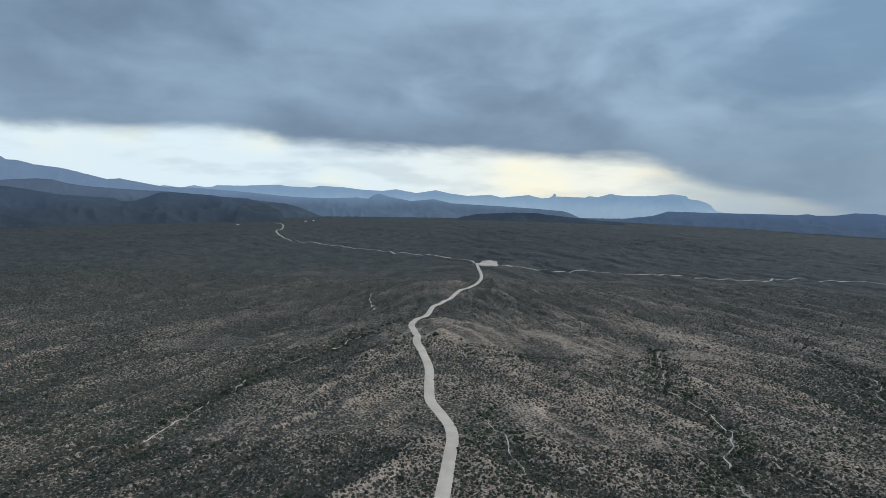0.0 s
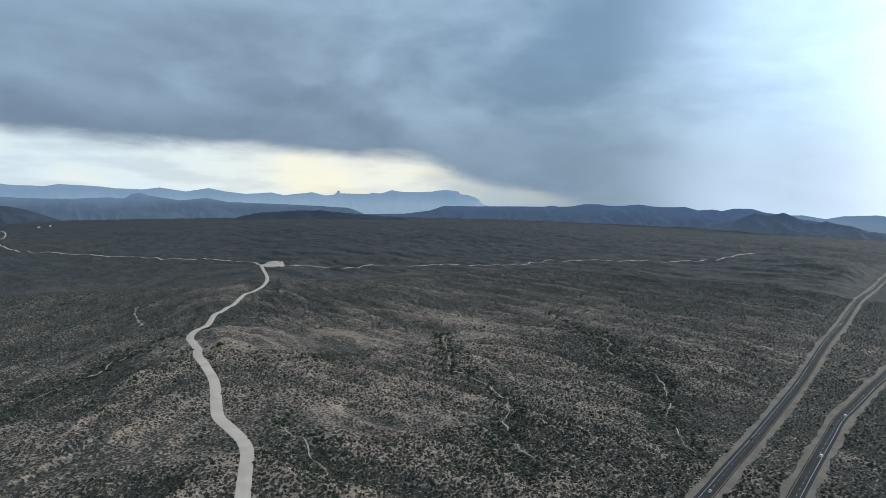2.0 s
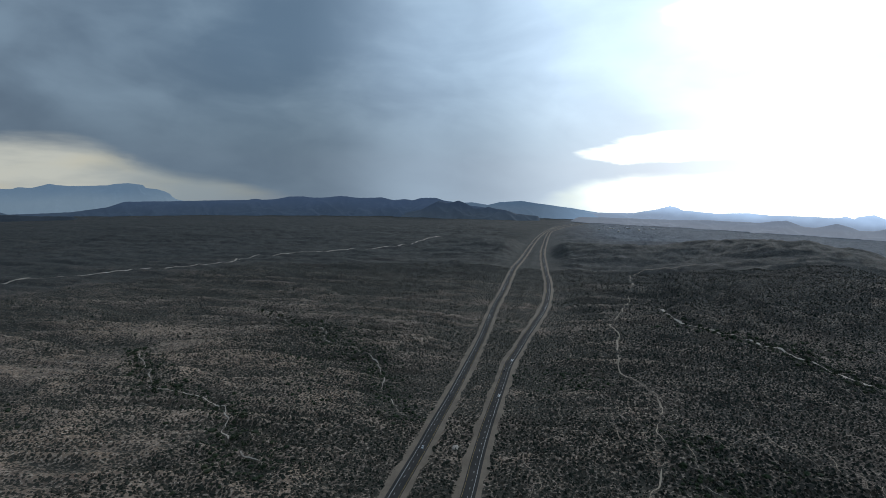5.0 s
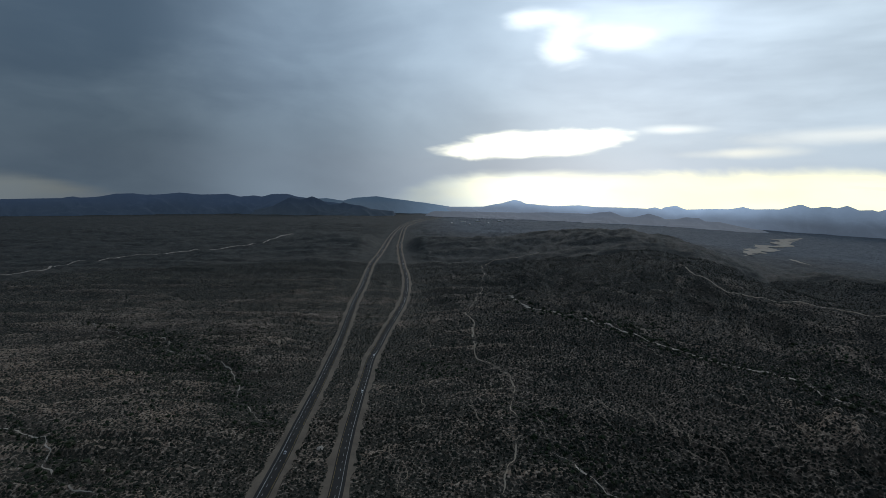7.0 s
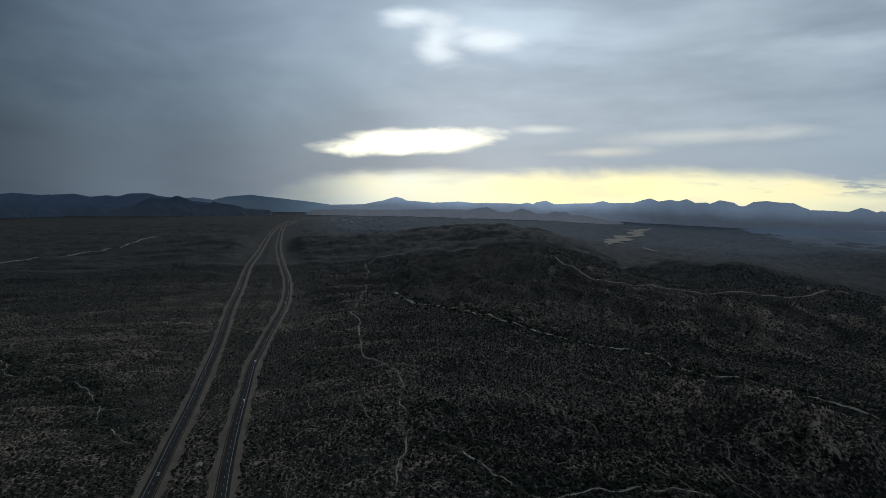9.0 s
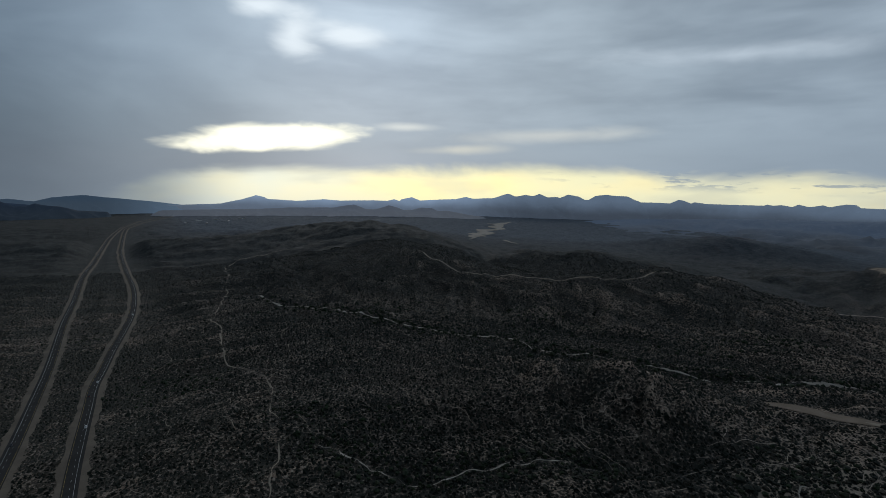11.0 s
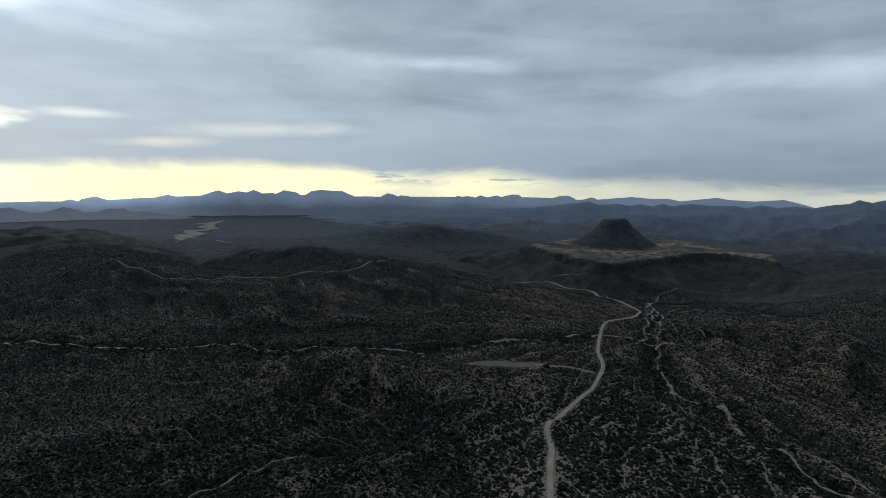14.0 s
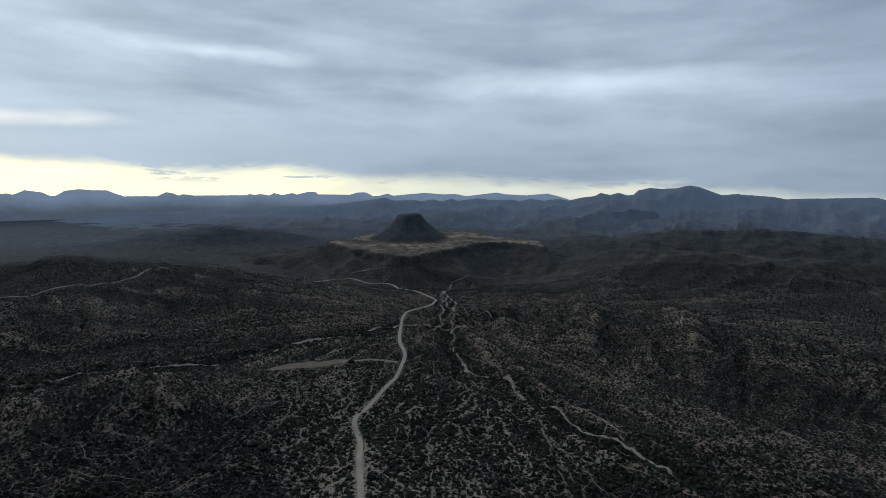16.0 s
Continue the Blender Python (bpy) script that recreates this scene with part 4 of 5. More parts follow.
PALE_ROCK = rock("pale_hazed_ridge", (0.02, 0.025, 0.03), (0.15, 0.23, 0.34), (0.12, 0.21, 0.34), -60, 20, False, 3.0)
NEAR_ROCK = rock("hazed_scrub_rock", (0.014, 0.017, 0.020), (0.018, 0.028, 0.044), (0.028, 0.048, 0.082), -50, 60)
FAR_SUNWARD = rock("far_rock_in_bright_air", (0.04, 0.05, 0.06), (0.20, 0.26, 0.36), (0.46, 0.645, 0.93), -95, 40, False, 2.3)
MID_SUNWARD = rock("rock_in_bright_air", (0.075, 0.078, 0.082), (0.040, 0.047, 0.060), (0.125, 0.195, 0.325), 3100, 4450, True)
HAZY_HILL = rock("hazed_broken_hill", (0.035, 0.04, 0.045), (0.09, 0.125, 0.20), (0.07, 0.11, 0.19), -60, 40)
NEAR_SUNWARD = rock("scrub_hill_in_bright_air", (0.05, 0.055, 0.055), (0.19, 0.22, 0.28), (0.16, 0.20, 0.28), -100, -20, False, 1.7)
LOW_HILL = rock("hazed_scrub_hill", (0.05, 0.05, 0.05), (0.07, 0.075, 0.09), (0.055, 0.06, 0.08), -120, -40)
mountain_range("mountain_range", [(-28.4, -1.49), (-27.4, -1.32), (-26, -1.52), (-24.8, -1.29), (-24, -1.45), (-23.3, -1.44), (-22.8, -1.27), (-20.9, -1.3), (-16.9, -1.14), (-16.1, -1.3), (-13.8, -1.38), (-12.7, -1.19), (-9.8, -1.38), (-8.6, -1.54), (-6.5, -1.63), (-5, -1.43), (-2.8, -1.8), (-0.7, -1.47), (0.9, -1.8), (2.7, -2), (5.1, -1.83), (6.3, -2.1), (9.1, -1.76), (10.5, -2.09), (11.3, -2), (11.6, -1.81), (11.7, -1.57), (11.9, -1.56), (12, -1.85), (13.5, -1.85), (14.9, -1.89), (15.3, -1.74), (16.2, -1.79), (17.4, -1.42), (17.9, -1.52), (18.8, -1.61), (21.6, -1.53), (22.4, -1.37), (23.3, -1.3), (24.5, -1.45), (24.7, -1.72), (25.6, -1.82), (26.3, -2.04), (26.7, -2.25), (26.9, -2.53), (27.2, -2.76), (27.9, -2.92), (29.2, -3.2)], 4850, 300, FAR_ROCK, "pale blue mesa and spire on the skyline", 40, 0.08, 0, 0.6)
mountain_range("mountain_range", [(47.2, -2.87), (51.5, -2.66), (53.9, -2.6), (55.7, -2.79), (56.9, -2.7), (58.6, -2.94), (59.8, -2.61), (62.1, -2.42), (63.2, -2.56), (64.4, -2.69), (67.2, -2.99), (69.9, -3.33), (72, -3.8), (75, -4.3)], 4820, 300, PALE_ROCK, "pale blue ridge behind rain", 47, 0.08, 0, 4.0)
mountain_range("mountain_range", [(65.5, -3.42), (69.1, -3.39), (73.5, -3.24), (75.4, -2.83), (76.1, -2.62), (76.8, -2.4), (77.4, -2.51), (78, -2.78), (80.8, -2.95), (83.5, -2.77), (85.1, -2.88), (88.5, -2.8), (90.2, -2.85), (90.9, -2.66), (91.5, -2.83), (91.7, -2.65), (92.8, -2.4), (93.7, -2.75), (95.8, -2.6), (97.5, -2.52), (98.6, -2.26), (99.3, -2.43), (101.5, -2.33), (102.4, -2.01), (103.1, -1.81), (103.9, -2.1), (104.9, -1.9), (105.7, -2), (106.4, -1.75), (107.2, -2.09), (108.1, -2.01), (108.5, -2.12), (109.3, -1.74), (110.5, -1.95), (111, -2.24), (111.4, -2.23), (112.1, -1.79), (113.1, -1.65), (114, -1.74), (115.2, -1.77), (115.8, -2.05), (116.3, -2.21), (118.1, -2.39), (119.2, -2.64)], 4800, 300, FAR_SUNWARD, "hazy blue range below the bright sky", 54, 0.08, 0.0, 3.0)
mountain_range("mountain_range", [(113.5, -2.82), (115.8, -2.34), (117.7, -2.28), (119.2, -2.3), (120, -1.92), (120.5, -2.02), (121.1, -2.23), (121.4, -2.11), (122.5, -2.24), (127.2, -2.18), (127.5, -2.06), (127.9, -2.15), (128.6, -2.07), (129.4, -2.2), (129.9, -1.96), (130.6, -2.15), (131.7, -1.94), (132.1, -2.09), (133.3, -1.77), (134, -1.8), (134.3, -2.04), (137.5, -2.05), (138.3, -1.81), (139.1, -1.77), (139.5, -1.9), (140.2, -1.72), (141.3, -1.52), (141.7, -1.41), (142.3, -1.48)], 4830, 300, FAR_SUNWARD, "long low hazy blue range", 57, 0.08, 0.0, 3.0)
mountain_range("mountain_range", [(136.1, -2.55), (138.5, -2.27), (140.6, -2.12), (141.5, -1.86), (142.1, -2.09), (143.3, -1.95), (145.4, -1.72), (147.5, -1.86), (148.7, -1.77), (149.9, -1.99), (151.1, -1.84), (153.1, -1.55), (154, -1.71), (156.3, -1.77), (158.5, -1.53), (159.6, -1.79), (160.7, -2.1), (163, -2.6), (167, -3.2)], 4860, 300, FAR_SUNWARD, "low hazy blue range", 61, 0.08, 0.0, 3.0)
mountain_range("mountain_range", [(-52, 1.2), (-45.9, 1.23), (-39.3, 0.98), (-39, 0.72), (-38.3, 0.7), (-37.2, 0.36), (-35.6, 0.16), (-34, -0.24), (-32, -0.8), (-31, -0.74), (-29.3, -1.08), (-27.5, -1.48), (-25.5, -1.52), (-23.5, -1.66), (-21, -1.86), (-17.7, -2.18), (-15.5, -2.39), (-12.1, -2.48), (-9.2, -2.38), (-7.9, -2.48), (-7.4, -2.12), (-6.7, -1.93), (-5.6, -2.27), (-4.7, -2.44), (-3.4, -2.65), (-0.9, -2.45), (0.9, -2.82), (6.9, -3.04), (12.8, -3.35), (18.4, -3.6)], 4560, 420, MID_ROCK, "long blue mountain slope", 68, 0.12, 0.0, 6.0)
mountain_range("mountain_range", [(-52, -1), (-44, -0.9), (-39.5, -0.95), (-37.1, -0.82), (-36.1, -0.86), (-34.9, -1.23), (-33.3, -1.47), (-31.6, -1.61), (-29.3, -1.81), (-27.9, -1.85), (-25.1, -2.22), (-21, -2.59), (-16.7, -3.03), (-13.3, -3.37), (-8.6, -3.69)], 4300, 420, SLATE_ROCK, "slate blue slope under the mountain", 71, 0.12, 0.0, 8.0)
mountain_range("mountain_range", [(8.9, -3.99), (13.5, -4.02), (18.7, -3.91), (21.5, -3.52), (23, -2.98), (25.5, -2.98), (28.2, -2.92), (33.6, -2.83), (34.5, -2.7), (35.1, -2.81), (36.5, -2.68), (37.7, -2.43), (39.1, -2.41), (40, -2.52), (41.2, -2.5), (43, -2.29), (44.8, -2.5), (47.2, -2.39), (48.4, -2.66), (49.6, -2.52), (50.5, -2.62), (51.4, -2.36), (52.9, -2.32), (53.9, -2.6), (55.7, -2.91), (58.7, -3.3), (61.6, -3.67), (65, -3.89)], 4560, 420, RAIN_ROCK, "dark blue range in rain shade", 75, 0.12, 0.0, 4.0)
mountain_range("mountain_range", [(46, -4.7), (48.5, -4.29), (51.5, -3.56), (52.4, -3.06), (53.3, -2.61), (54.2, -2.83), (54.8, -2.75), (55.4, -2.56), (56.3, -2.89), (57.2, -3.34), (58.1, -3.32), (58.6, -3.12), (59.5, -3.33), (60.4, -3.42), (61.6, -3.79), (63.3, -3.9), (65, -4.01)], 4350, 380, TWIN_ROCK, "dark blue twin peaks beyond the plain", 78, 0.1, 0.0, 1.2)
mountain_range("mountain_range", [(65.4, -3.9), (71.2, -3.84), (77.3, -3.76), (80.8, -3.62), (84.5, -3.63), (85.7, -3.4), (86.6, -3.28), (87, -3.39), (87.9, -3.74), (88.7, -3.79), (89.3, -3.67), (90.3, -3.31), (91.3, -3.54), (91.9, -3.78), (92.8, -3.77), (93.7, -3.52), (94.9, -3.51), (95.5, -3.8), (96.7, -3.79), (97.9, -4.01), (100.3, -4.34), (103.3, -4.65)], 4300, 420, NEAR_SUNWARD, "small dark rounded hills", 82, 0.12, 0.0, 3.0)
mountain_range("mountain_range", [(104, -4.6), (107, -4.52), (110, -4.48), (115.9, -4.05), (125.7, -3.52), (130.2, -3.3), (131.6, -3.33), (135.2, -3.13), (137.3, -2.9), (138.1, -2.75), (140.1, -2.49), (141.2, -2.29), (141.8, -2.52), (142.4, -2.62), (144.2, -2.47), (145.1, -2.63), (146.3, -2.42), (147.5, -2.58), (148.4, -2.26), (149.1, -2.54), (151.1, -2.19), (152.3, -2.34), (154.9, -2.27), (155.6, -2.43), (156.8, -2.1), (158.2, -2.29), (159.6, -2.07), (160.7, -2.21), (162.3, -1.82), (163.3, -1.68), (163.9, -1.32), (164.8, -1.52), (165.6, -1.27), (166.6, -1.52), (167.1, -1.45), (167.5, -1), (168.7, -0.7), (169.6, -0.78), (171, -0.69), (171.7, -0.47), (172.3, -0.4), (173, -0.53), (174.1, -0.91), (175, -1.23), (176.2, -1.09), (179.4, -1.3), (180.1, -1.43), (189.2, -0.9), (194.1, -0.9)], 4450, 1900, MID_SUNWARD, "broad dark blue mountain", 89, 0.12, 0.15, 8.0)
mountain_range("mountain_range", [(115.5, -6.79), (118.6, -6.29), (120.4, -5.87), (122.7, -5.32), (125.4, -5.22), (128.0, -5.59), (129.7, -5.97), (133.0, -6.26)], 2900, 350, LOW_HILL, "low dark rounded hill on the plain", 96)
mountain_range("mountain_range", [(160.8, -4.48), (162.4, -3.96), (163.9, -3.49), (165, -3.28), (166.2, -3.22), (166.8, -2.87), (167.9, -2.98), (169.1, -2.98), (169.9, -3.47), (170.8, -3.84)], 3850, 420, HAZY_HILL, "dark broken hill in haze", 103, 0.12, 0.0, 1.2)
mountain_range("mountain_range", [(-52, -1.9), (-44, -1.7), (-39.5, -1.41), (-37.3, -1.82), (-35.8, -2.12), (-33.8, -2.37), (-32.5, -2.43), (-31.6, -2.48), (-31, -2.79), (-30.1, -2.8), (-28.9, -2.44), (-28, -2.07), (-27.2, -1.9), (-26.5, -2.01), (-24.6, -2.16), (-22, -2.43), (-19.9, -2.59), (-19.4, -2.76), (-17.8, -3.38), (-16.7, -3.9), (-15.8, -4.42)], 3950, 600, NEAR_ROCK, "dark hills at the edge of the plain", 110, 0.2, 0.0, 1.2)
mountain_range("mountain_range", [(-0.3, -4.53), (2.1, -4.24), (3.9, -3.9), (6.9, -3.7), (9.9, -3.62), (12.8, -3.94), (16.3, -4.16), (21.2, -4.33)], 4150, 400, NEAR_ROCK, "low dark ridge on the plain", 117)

# ---- scrub: thousands of low desert shrubs, thinner on stony spurs, thicker along the washes ----
rng = np.random.default_rng(7)


def dome(rings_, top):
    """A rough leafy dome: rings of (corners, radius, height) and one top corner."""
    co, tri, start = [], [], []
    for n, r, z in rings_:
        start.append((len(co), n))
        for q in range(n):
            a = 2 * math.pi * (q + 0.5 * (len(start) % 2)) / n
            co.append((r * math.cos(a), r * math.sin(a), z))
    for (s0, n0), (s1, n1) in zip(start, start[1:]):
        for q in range(n0):
            tri.append((s0 + q, s0 + (q + 1) % n0, s1 + (q * n1 // n0) % n1))
        for q in range(n1):
            tri.append((s1 + q, s0 + ((q + 1) * n0 // n1) % n0, s1 + (q + 1) % n1))
    co.append((0, 0, top))
    s, n = start[-1]
    tri += [(s + q, s + (q + 1) % n, len(co) - 1) for q in range(n)]
    return np.array(co), np.array(tri)


SHRUB_NEAR = dome([(6, 0.95, -0.12), (5, 0.85, 0.52)], 0.92)
SHRUB_MID = dome([(5, 1.0, -0.12), (3, 0.62, 0.72)], 0.88)
SHRUB_TINY = dome([(5, 1.0, -0.14)], 0.82)
keep_off = [(lines["left"][::3], 10.5), (lines["right"][::3], 10.5), (lines["dirt"][::3], 5.2), (lines["dirt_east"], 5.0), (lines["dirt_west"], 9.0), (lines["track"], 10.0), (lines["path"][::2], 2.6), (lines["ridge"], 6.0), (lines["side"], 4.0), (lines["pull"], 4.0)]
keep_off += [(w[::2], wide * 0.55 + 1.1) for w, (p, wide) in zip(wash_lines, WASHES)]


def scatter(count, r0, r1, a0=-47.0, a1=198.0):
    r = np.sqrt(rng.uniform(r0 * r0, r1 * r1, count))
    a = np.radians(rng.uniform(a0, a1, count))
    return r * np.sin(a), r * np.cos(a)


def spread(gap, r0, r1, a0=-47.0, a1=198.0):
    """Evenly spaced spots with natural jitter, so that each shrub keeps its own patch of soil."""
    n = int(2 * r1 / gap) + 2
    i, j = np.meshgrid(np.arange(n), np.arange(n), indexing="ij")
    x = -r1 + (i + 0.5 * (j % 2)) * gap + rng.uniform(-0.42, 0.42, i.shape) * gap
    y = -r1 + j * gap * 0.92 + rng.uniform(-0.42, 0.42, i.shape) * gap
    x, y = x.ravel(), y.ravel()
    r = np.hypot(x, y)
    a = np.degrees(np.arctan2(x, y))
    a = np.where(a < -110, a + 360, a)
    ok = (r > r0) & (r < r1) & (a > a0) & (a < a1)
    return x[ok], y[ok]


def clear_of_roads(x, y):
    ok = np.ones(len(x), bool)
    for line, wide in keep_off:
        ok &= near(x, y, line, wide + 4.0) > wide
    ok &= np.hypot((x - 132) / 34, (y - 1500) / 58) > 1
    ok &= ~VEIN_MASK[np.clip(x + 1300, 0, 2599).astype(int), np.clip(y + 1300, 0, 2599).astype(int)]
    dx, dy = x - 436, y + 430
    c, s = math.cos(radians(56)), math.sin(radians(56))
    ok &= np.hypot((dx * c + dy * s) / 46, (-dx * s + dy * c) / 15) > 1
    return ok


def by_wash(x, y, reach=30.0):
    d = np.full(len(x), reach)
    for w in wash_lines:
        d = np.minimum(d, near(x, y, w[::3], reach))
    return 1 - d / reach


def growth(x, y):
    """How thickly the scrub stands, 0 to 1."""
    return np.clip(0.44 + 0.85 * thicket(x, y) + 0.18 * grain(x, y, 24, 52) + 0.22 * grain(x, y, 9, 53) + 0.25 * by_wash(x, y, 20.0), 0.3, 1) * (1 - 0.8 * step(0.6, 0.95, bench(x, y)))


def shrubs(name, template, gap, r0, r1, size, mat, label, green=False, side=0):
    x, y = spread(gap, r0, r1)
    if green:
        thick = np.clip(0.95 * by_wash(x, y, 32.0) + 0.5 * np.clip(grain(x, y, 110, 61) - 0.2, 0, 1), 0, 1)
    else:
        thick = growth(x, y)
    if gap < 3.5:
        thick = thick * (1 - 0.6 * braid(x, y))
    if label.startswith("round"):
        thick = 0.95 * braid(x, y)
    ok = rng.uniform(0, 1, len(x)) < thick
    x, y = x[ok], y[ok]
    ok = clear_of_roads(x, y)
    if side:
        edge = step(20, 260, 0.41 * x - 0.91 * y + 55) + rng.uniform(-0.35, 0.35, len(x))
        ok &= (edge > 0.5) if side > 0 else (edge <= 0.5)
    x, y = x[ok], y[ok]
    n = len(x)
    co, tri = template
    s = size * np.exp(rng.normal(0, 0.32, n)) * (1 + 0.22 * step(30, 330, 0.41 * x - 0.91 * y + 55))
    turn = rng.uniform(0, 6.283, n)
    jit = rng.uniform(0.68, 1.32, (n, len(co), 3))
    p = co[None] * jit
    c, q = np.cos(turn)[:, None], np.sin(turn)[:, None]
    px = (p[..., 0] * c - p[..., 1] * q) * s[:, None] * rng.uniform(0.8, 1.35, n)[:, None] + x[:, None]
    py = (p[..., 0] * q + p[..., 1] * c) * s[:, None] + y[:, None]
    pz = p[..., 2] * s[:, None] * rng.uniform(0.75, 1.25, n)[:, None] + ground(x, y)[:, None]
    tris = tri[None] + (np.arange(n) * len(co))[:, None, None]
    ob = soup(name, np.stack([px, py, pz], -1).reshape(-1, 3), tris.reshape(-1, 3), mat, False)
    return tagged(ob, label, "shrubs", "", "stuff")


for side, mat, words in ((-1, SHRUB, "dry grey-green creosote and bursage scrub"), (1, DARK_SHRUB, "dark green scrub with bare soil between")):
    shrubs("desert_scrub", SHRUB_MID, 3.3, 315, 490, 1.12, mat, words, side=side)
    shrubs("desert_scrub", SHRUB_TINY, 3.6, 490, 820, 1.15, mat, words + " farther out", side=side)
    shrubs("desert_scrub", SHRUB_TINY, 4.7, 820, 1500, 1.15, mat, words + " on the slopes", side=side)
shrubs("mesquite_thicket", SHRUB_NEAR, 5.6, 315, 900, 1.4, GREEN, "dark green bushes along the washes", True)
shrubs("desert_scrub", SHRUB_NEAR, 3.7, 300, 620, 1.2, DARK_SHRUB, "round dark green bushes on pale sandy ground")

# ---- things ----
def part(name, bm, mat, parent, label=""):
    """Links a bmesh as one mesh object under a thing or a part."""
    me = bpy.data.meshes.new(name)
    bm.to_mesh(me)
    bm.free()
    me.materials.append(mat)
    ob = new(name, me)
    ob.parent = parent
    return tagged(ob, label)


def rod(bm, a, b, r0, r1, sides=5):
    a, b = Vector(a), Vector(b)
    m = Matrix.Translation((a + b) / 2) @ (b - a).to_track_quat("Z", "Y").to_matrix().to_4x4()
    bmesh.ops.create_cone(bm, cap_ends=True, segments=sides, radius1=r0, radius2=r1, depth=(b - a).length, matrix=m)


def block(bm, size, at, bevel=0.0, top=(1.0, 1.0)):
    """A box, its top face scaled by top, its edges eased by bevel."""
    made = bmesh.ops.create_cube(bm, size=1.0)["verts"]
    for v in made:
        f = top if v.co.z > 0 else (1.0, 1.0)
        v.co = Vector((v.co.x * size[0] * f[0] + at[0], v.co.y * size[1] * f[1] + at[1], v.co.z * size[2] + at[2]))
    if bevel:
        edges = {e for v in made for e in v.link_edges}
        bmesh.ops.bevel(bm, geom=list(edges), offset=bevel, segments=2, affect="EDGES", profile=0.6)


def desert_tree(seed):
    """A palo verde: a short forked trunk, spreading limbs and an airy crown of small leaf clumps."""
    rnd = random.Random(seed)
    tree = new("palo_verde_tree")
    bm = bmesh.new()
    rod(bm, (0, 0, -0.4), (0.1, 0, 0.9), 0.22, 0.16)
    tips = []
    for q in range(6):
        a = q * 1.05 + rnd.uniform(-0.3, 0.3)
        mid = (math.cos(a) * rnd.uniform(0.7, 1.2), math.sin(a) * rnd.uniform(0.7, 1.2), rnd.uniform(1.7, 2.3))
        end = (mid[0] * 1.9, mid[1] * 1.9, mid[2] + rnd.uniform(0.7, 1.5))
        rod(bm, (0.1, 0, 0.8), mid, 0.13, 0.08, 4)
        rod(bm, mid, end, 0.08, 0.03, 4)
        tips += [mid, end]
    part("trunk", bm, BARK, tree, "grey-green forked trunk")
    bm = bmesh.new()
    for q in range(46):
        t = Vector(rnd.choice(tips))
        at = t + Vector((rnd.gauss(0, 0.75), rnd.gauss(0, 0.75), rnd.gauss(0.15, 0.45)))
        at.z = max(at.z, 0.7)
        made = bmesh.ops.create_icosphere(bm, subdivisions=1, radius=rnd.uniform(0.28, 0.62), matrix=Matrix.Translation(at))["verts"]
        for v in made:
            v.co = at + (v.co - at) * rnd.uniform(0.55, 1.4) * 1.0
    part("crown", bm, GREEN, tree)
    return tagged(tree, "dark green palo verde tree in the scrub", "tree", "trees in the scrub")


def plant_trees():
    models = [desert_tree(s) for s in range(5)]
    spots = []
    for w, (p, wide) in zip(wash_lines, WASHES):
        for q in range(0, len(w) - 1, 6):
            d = w[q + 1] - w[q]
            side = rng.choice((-1, 1)) * (wide * 0.6 + rng.uniform(2.5, 9))
            nrm = np.array([d[1], -d[0]]) / (np.hypot(*d) + 1e-9)
            spots.append(w[q] + nrm * side)
    x, y = scatter(90, 330, 760)
    spots += list(np.stack([x, y], 1))
    spots += [np.array(s) for s in ((-30, 452), (-25, 456), (-36, 449), (-19, 449), (345, 238), (352, 241), (300, 221), (415, 268), (424, 271), (470, 292))]
    pts = np.array(spots)
    far = np.hypot(pts[:, 0], pts[:, 1])
    pts = pts[clear_of_roads(pts[:, 0], pts[:, 1]) & (far > 315) & (far < 1000)][:290]
    zs = ground(pts[:, 0], pts[:, 1])
    for q, ((x, y), z) in enumerate(zip(pts, zs)):
        s = rng.uniform(0.65, 1.15)
        m = pose(x, y, z, 0, 0, rng.uniform(0, 360))
        if q < 5:
            models[q].matrix_basis = m @ Matrix.Scale(s, 4)
        else:
            src = models[q % 5]
            ob = copy_thing(src, m)
            ob.scale = (s, s, s)


plant_trees()


# ---- painted lane dashes on the highway ----
def dashes(road, line):
    bm = bmesh.new()
    block(bm, (3.05, 0.22, 0.012), (0, 0, 0))
    me = bpy.data.meshes.new("lane_dash")
    bm.to_mesh(me)
    bm.free()
    me.materials.append(WHITE_PAINT)
    s = np.concatenate([[0], np.cumsum(np.hypot(*np.diff(line, axis=0).T))])
    at = np.arange(0, s[-1], 12.2)
    x, y = np.interp(at, s, line[:, 0]), np.interp(at, s, line[:, 1])
    ok = (x > 180) & (np.hypot(x, y) < 2100)
    z = ground(x, y) + 0.48 + 0.0005 * np.hypot(x, y)
    for q in np.where(ok)[0]:
        a = math.degrees(math.atan2(y[q + 1] - y[q - 1], x[q + 1] - x[q - 1]))
        p = math.degrees(math.atan2(z[q + 1] - z[q - 1], 24.4))
        ob = new("lane_dash", me)
        ob.parent = road
        ob.matrix_basis = pose(x[q], y[q], z[q], 0, -p, a)


# ---- cars ----
GLASS = plain("dark_car_glass", (0.02, 0.022, 0.025), 0.1)
TYRE = plain("tyre_rubber", (0.02, 0.02, 0.02), 0.9)
RIM = plain("wheel_alloy", (0.5, 0.5, 0.5), 0.35, 0.9)
LAMP = plain("headlight_glass", (0.8, 0.8, 0.78), 0.2)
TAIL = plain("red_tail_glass", (0.35, 0.02, 0.02), 0.3)


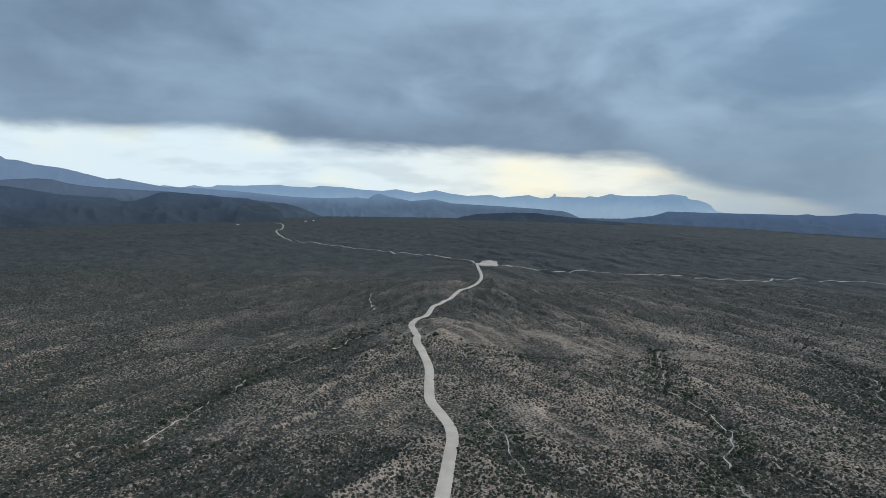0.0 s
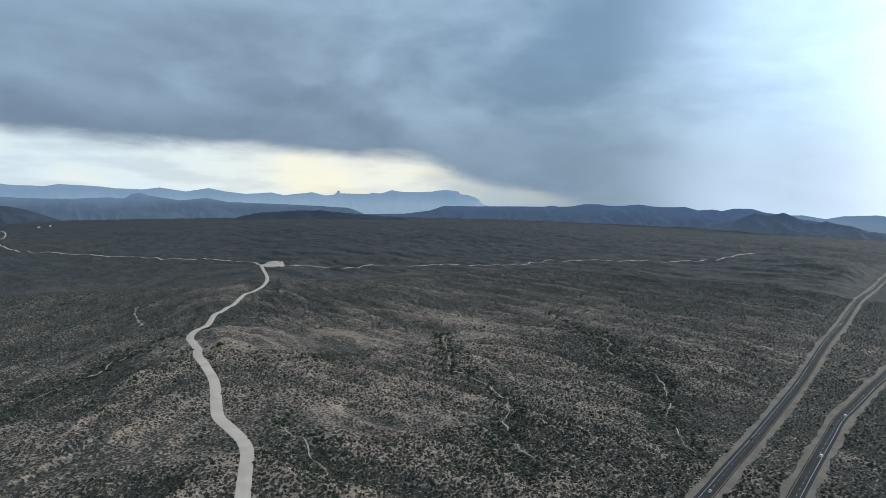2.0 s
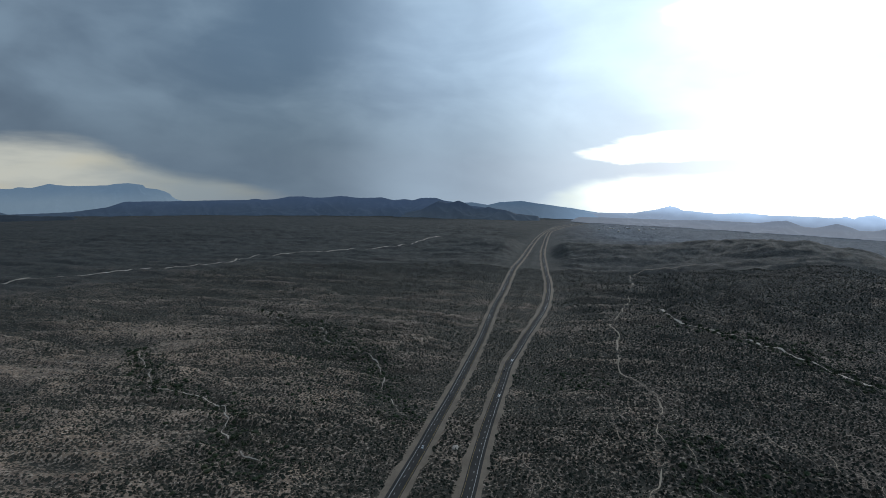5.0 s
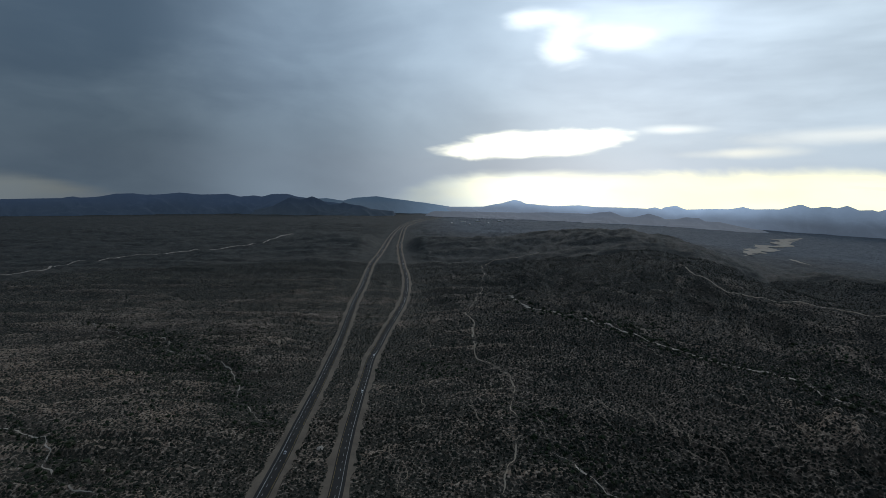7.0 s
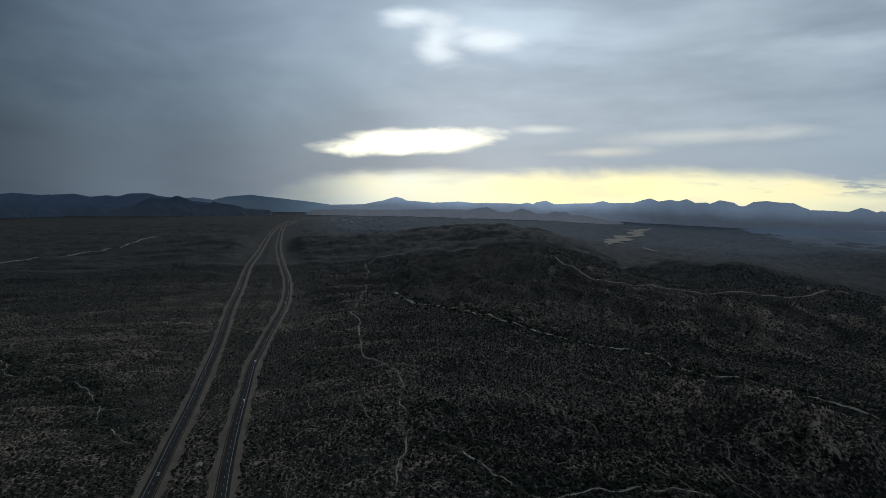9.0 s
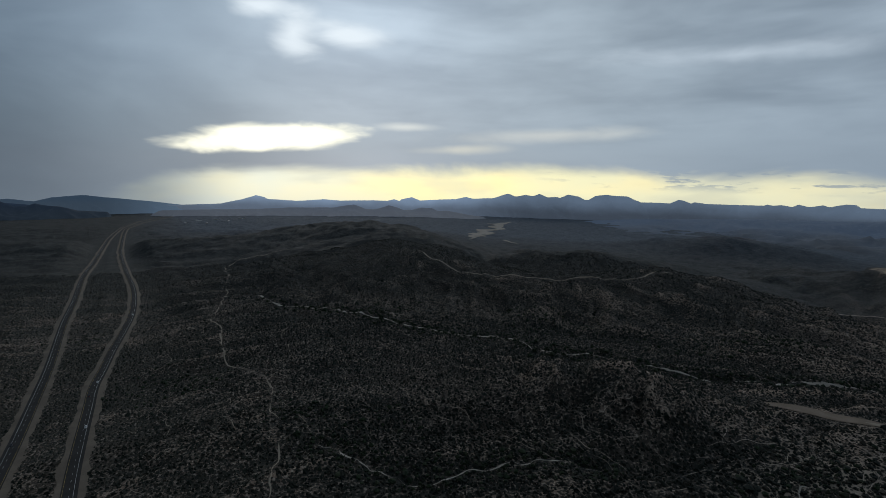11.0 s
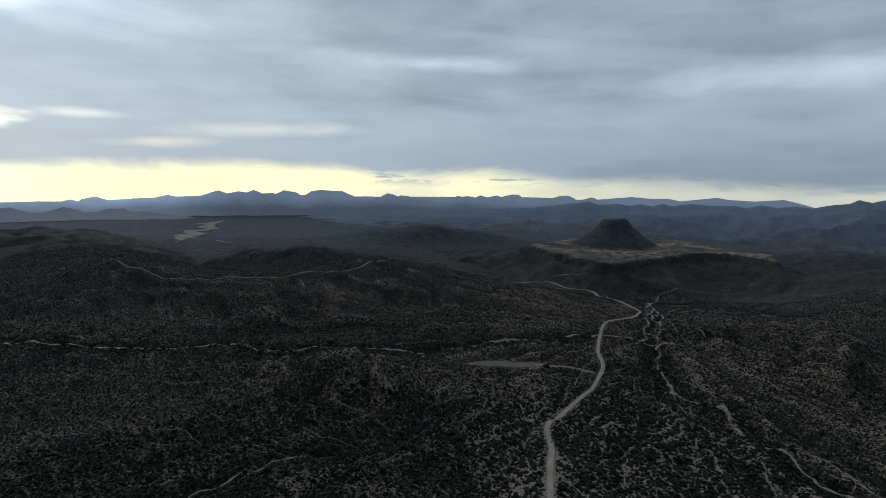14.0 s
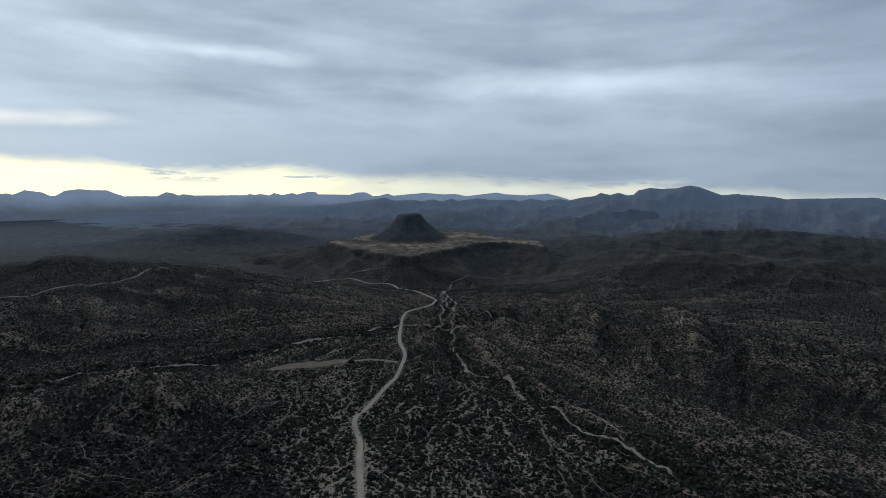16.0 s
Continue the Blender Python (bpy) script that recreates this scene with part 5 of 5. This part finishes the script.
def car(paint, label, tall=1.0):
    thing = new("car")
    bm = bmesh.new()
    block(bm, (4.6, 1.82, 0.72), (0, 0, 0.66), 0.12, (0.96, 0.94))
    block(bm, (1.35, 1.6, 0.12), (1.45, 0, 1.04), 0.05)
    part("body", bm, paint, thing)
    bm = bmesh.new()
    block(bm, (2.75, 1.6, 0.56 * tall), (-0.35, 0, 1.02 + 0.26 * tall), 0.08, (0.68, 0.86))
    part("cabin", bm, GLASS, thing, "dark glazed cabin")
    bm = bmesh.new()
    block(bm, (1.85, 1.38, 0.06), (-0.35, 0, 1.04 + 0.54 * tall), 0.02)
    part("roof", bm, paint, thing)
    for sx in (-1.42, 1.42):
        for sy in (-0.84, 0.84):
            bm = bmesh.new()
            rod(bm, (sx, sy - 0.11, 0.33), (sx, sy + 0.11, 0.33), 0.33, 0.33, 14)
            wheel = part("wheel", bm, TYRE, thing, "black rubber tyre")
            bm = bmesh.new()
            rod(bm, (sx, sy - 0.12, 0.33), (sx, sy + 0.12, 0.33), 0.2, 0.2, 10)
            part("rim", bm, RIM, wheel, "alloy rim")
    for sy in (-0.62, 0.62):
        bm = bmesh.new()
        block(bm, (0.08, 0.36, 0.16), (2.27, sy, 0.74), 0.02)
        part("headlight", bm, LAMP, thing, "clear headlight")
        bm = bmesh.new()
        block(bm, (0.08, 0.34, 0.16), (-2.27, sy, 0.8), 0.02)
        part("tail_light", bm, TAIL, thing, "red tail light")
    return tagged(thing, label, "car", "cars on the highway")


def park(thing, line, x, offset, back=False, lift=0.44):
    """Sets a car on a road's line at the station nearest to x."""
    q = int(np.argmin(np.abs(line[:, 0] - x)))
    d = line[q + 1] - line[q - 1]
    d = d / np.hypot(*d)
    px, py = line[q, 0] + d[1] * offset, line[q, 1] - d[0] * offset
    z = float(ground(px, py)) + lift + 0.0005 * math.hypot(px, py)
    a = math.degrees(math.atan2(d[1], d[0])) + (180 if back else 0)
    thing.matrix_basis = pose(px, py, z, 0, 0, a)


WHITE_CAR = plain("white_car_paint", (0.78, 0.78, 0.77), 0.3)
SILVER_CAR = plain("silver_car_paint", (0.45, 0.46, 0.47), 0.3, 0.6)
DARK_CAR = plain("dark_car_paint", (0.04, 0.045, 0.055), 0.3)
fleet = [
    (car(WHITE_CAR, "white saloon car driving on the highway"), "right", 470, 1.6, False),
    (car(SILVER_CAR, "silver car driving on the highway"), "left", 330, 0.6, True),
    (car(DARK_CAR, "dark car driving on the highway", 1.25), "right", 545, -1.8, False),
    (car(WHITE_CAR, "white car far along the highway", 1.25), "right", 585, 1.6, False),
    (car(DARK_CAR, "dark car far along the highway"), "left", 445, -1.8, True),
    (car(WHITE_CAR, "small white car far off on the highway"), "right", 905, 1.6, False),
    (car(SILVER_CAR, "silver car far off on the highway", 1.25), "left", 1010, -1.8, True),
]
for thing, side, x, off, back in fleet:
    park(thing, lines[side], x, off, back)
dirt_south = lines["dirt"][lines["dirt"][:, 1] < -250]
park(tagged(car(DARK_CAR, "dark car stopped on the dirt road", 1.25), "", "", "cars on dirt"), dirt_south, 306, -1.0, False, 0.36)
park(tagged(car(SILVER_CAR, "silver car stopped on the dirt road"), "", "", "cars on dirt"), dirt_south, 279, 1.2, True, 0.36)
for x, y, turn, paint, tall, label in ((88, 1552, 20, DARK_CAR, 1.3, "dark car parked in the dirt lot"), (107, 1556, 70, WHITE_CAR, 1.25, "white car parked in the dirt lot"), (98, 1545, 30, SILVER_CAR, 1.0, "silver car parked in the dirt lot"), (118, 1462, 80, DARK_CAR, 1.0, "dark car parked at the edge of the lot")):
    thing = tagged(car(paint, label, tall), "", "", "cars in the lot")
    thing.matrix_basis = pose(x, y, float(ground(x, y)) + 1.05, 0, 0, turn)
dashes(road_left, lines["left"])
dashes(road_right, lines["right"])


# ---- small far houses ----
STUCCO = plain("pale_stucco", (0.46, 0.42, 0.37), 0.9)
METAL_ROOF = plain("pale_metal_roof", (0.50, 0.49, 0.48), 0.5)
DOOR_PAINT = plain("brown_door_paint", (0.12, 0.07, 0.04), 0.7)


def house(long, deep, label):
    thing = new("house")
    bm = bmesh.new()
    block(bm, (long, deep, 4.2), (0, 0, 1.6))
    part("wall", bm, STUCCO, thing)
    bm = bmesh.new()
    h, x, y = 2.0, long / 2 + 0.6, deep / 2 + 0.6
    vs = [bm.verts.new(c) for c in ((-x, -y, 3.6), (x, -y, 3.6), (x, y, 3.6), (-x, y, 3.6), (-x, 0, 3.6 + h), (x, 0, 3.6 + h))]
    for f in ((0, 1, 5, 4), (2, 3, 4, 5), (0, 4, 3), (1, 2, 5), (3, 2, 1, 0)):
        bm.faces.new([vs[q] for q in f])
    part("roof", bm, METAL_ROOF, thing, "pale pitched metal roof")
    for sx in (-0.3, 0.28):
        bm = bmesh.new()
        block(bm, (1.6, 0.12, 1.2), (sx * long, -deep / 2 - 0.04, 2.0))
        part("window", bm, GLASS, thing, "dark window")
    bm = bmesh.new()
    block(bm, (1.0, 0.12, 2.1), (0, -deep / 2 - 0.04, 1.2))
    part("door", bm, DOOR_PAINT, thing, "brown door")
    return tagged(thing, label, "house", "far houses")


for az, r, long, turn in ((70.2, 3350, 22, 30), (71.4, 3500, 30, 80), (72.1, 3300, 18, 10), (73.0, 3620, 26, 50), (74.1, 3450, 16, 0), (75.3, 3700, 30, 70), (-14.4, 3600, 13, 20), (-13.6, 3650, 10, 60), (-21.0, 3300, 14, 15)):
    x, y = spot(az, r)
    home = house(long, long * 0.5, "small pale house with a metal roof on the plain")
    home.matrix_basis = pose(float(x), float(y), float(ground(x, y)) + 1.0, 0, 0, turn)

# ---- a pale boulder in the median ----
ROCK = plain("pale_granite", (0.36, 0.31, 0.26), 0.9, 0, 0.3, 1.5)
bm = bmesh.new()
bmesh.ops.create_icosphere(bm, subdivisions=3, radius=1.0)
for v in bm.verts:
    v.co = Vector((v.co.x * 3.4, v.co.y * 2.6, v.co.z * 1.9)) * (1 + 0.22 * noise.noise(v.co * 1.7) + 0.10 * noise.noise(v.co * 4.3))
me = bpy.data.meshes.new("boulder")
bm.to_mesh(me)
bm.free()
me.materials.append(ROCK)
boulder = tagged(new("boulder", me), "large pale granite boulder among the median scrub", "boulder")
boulder.location = (345, 240, float(ground(345, 240)) + 0.7)
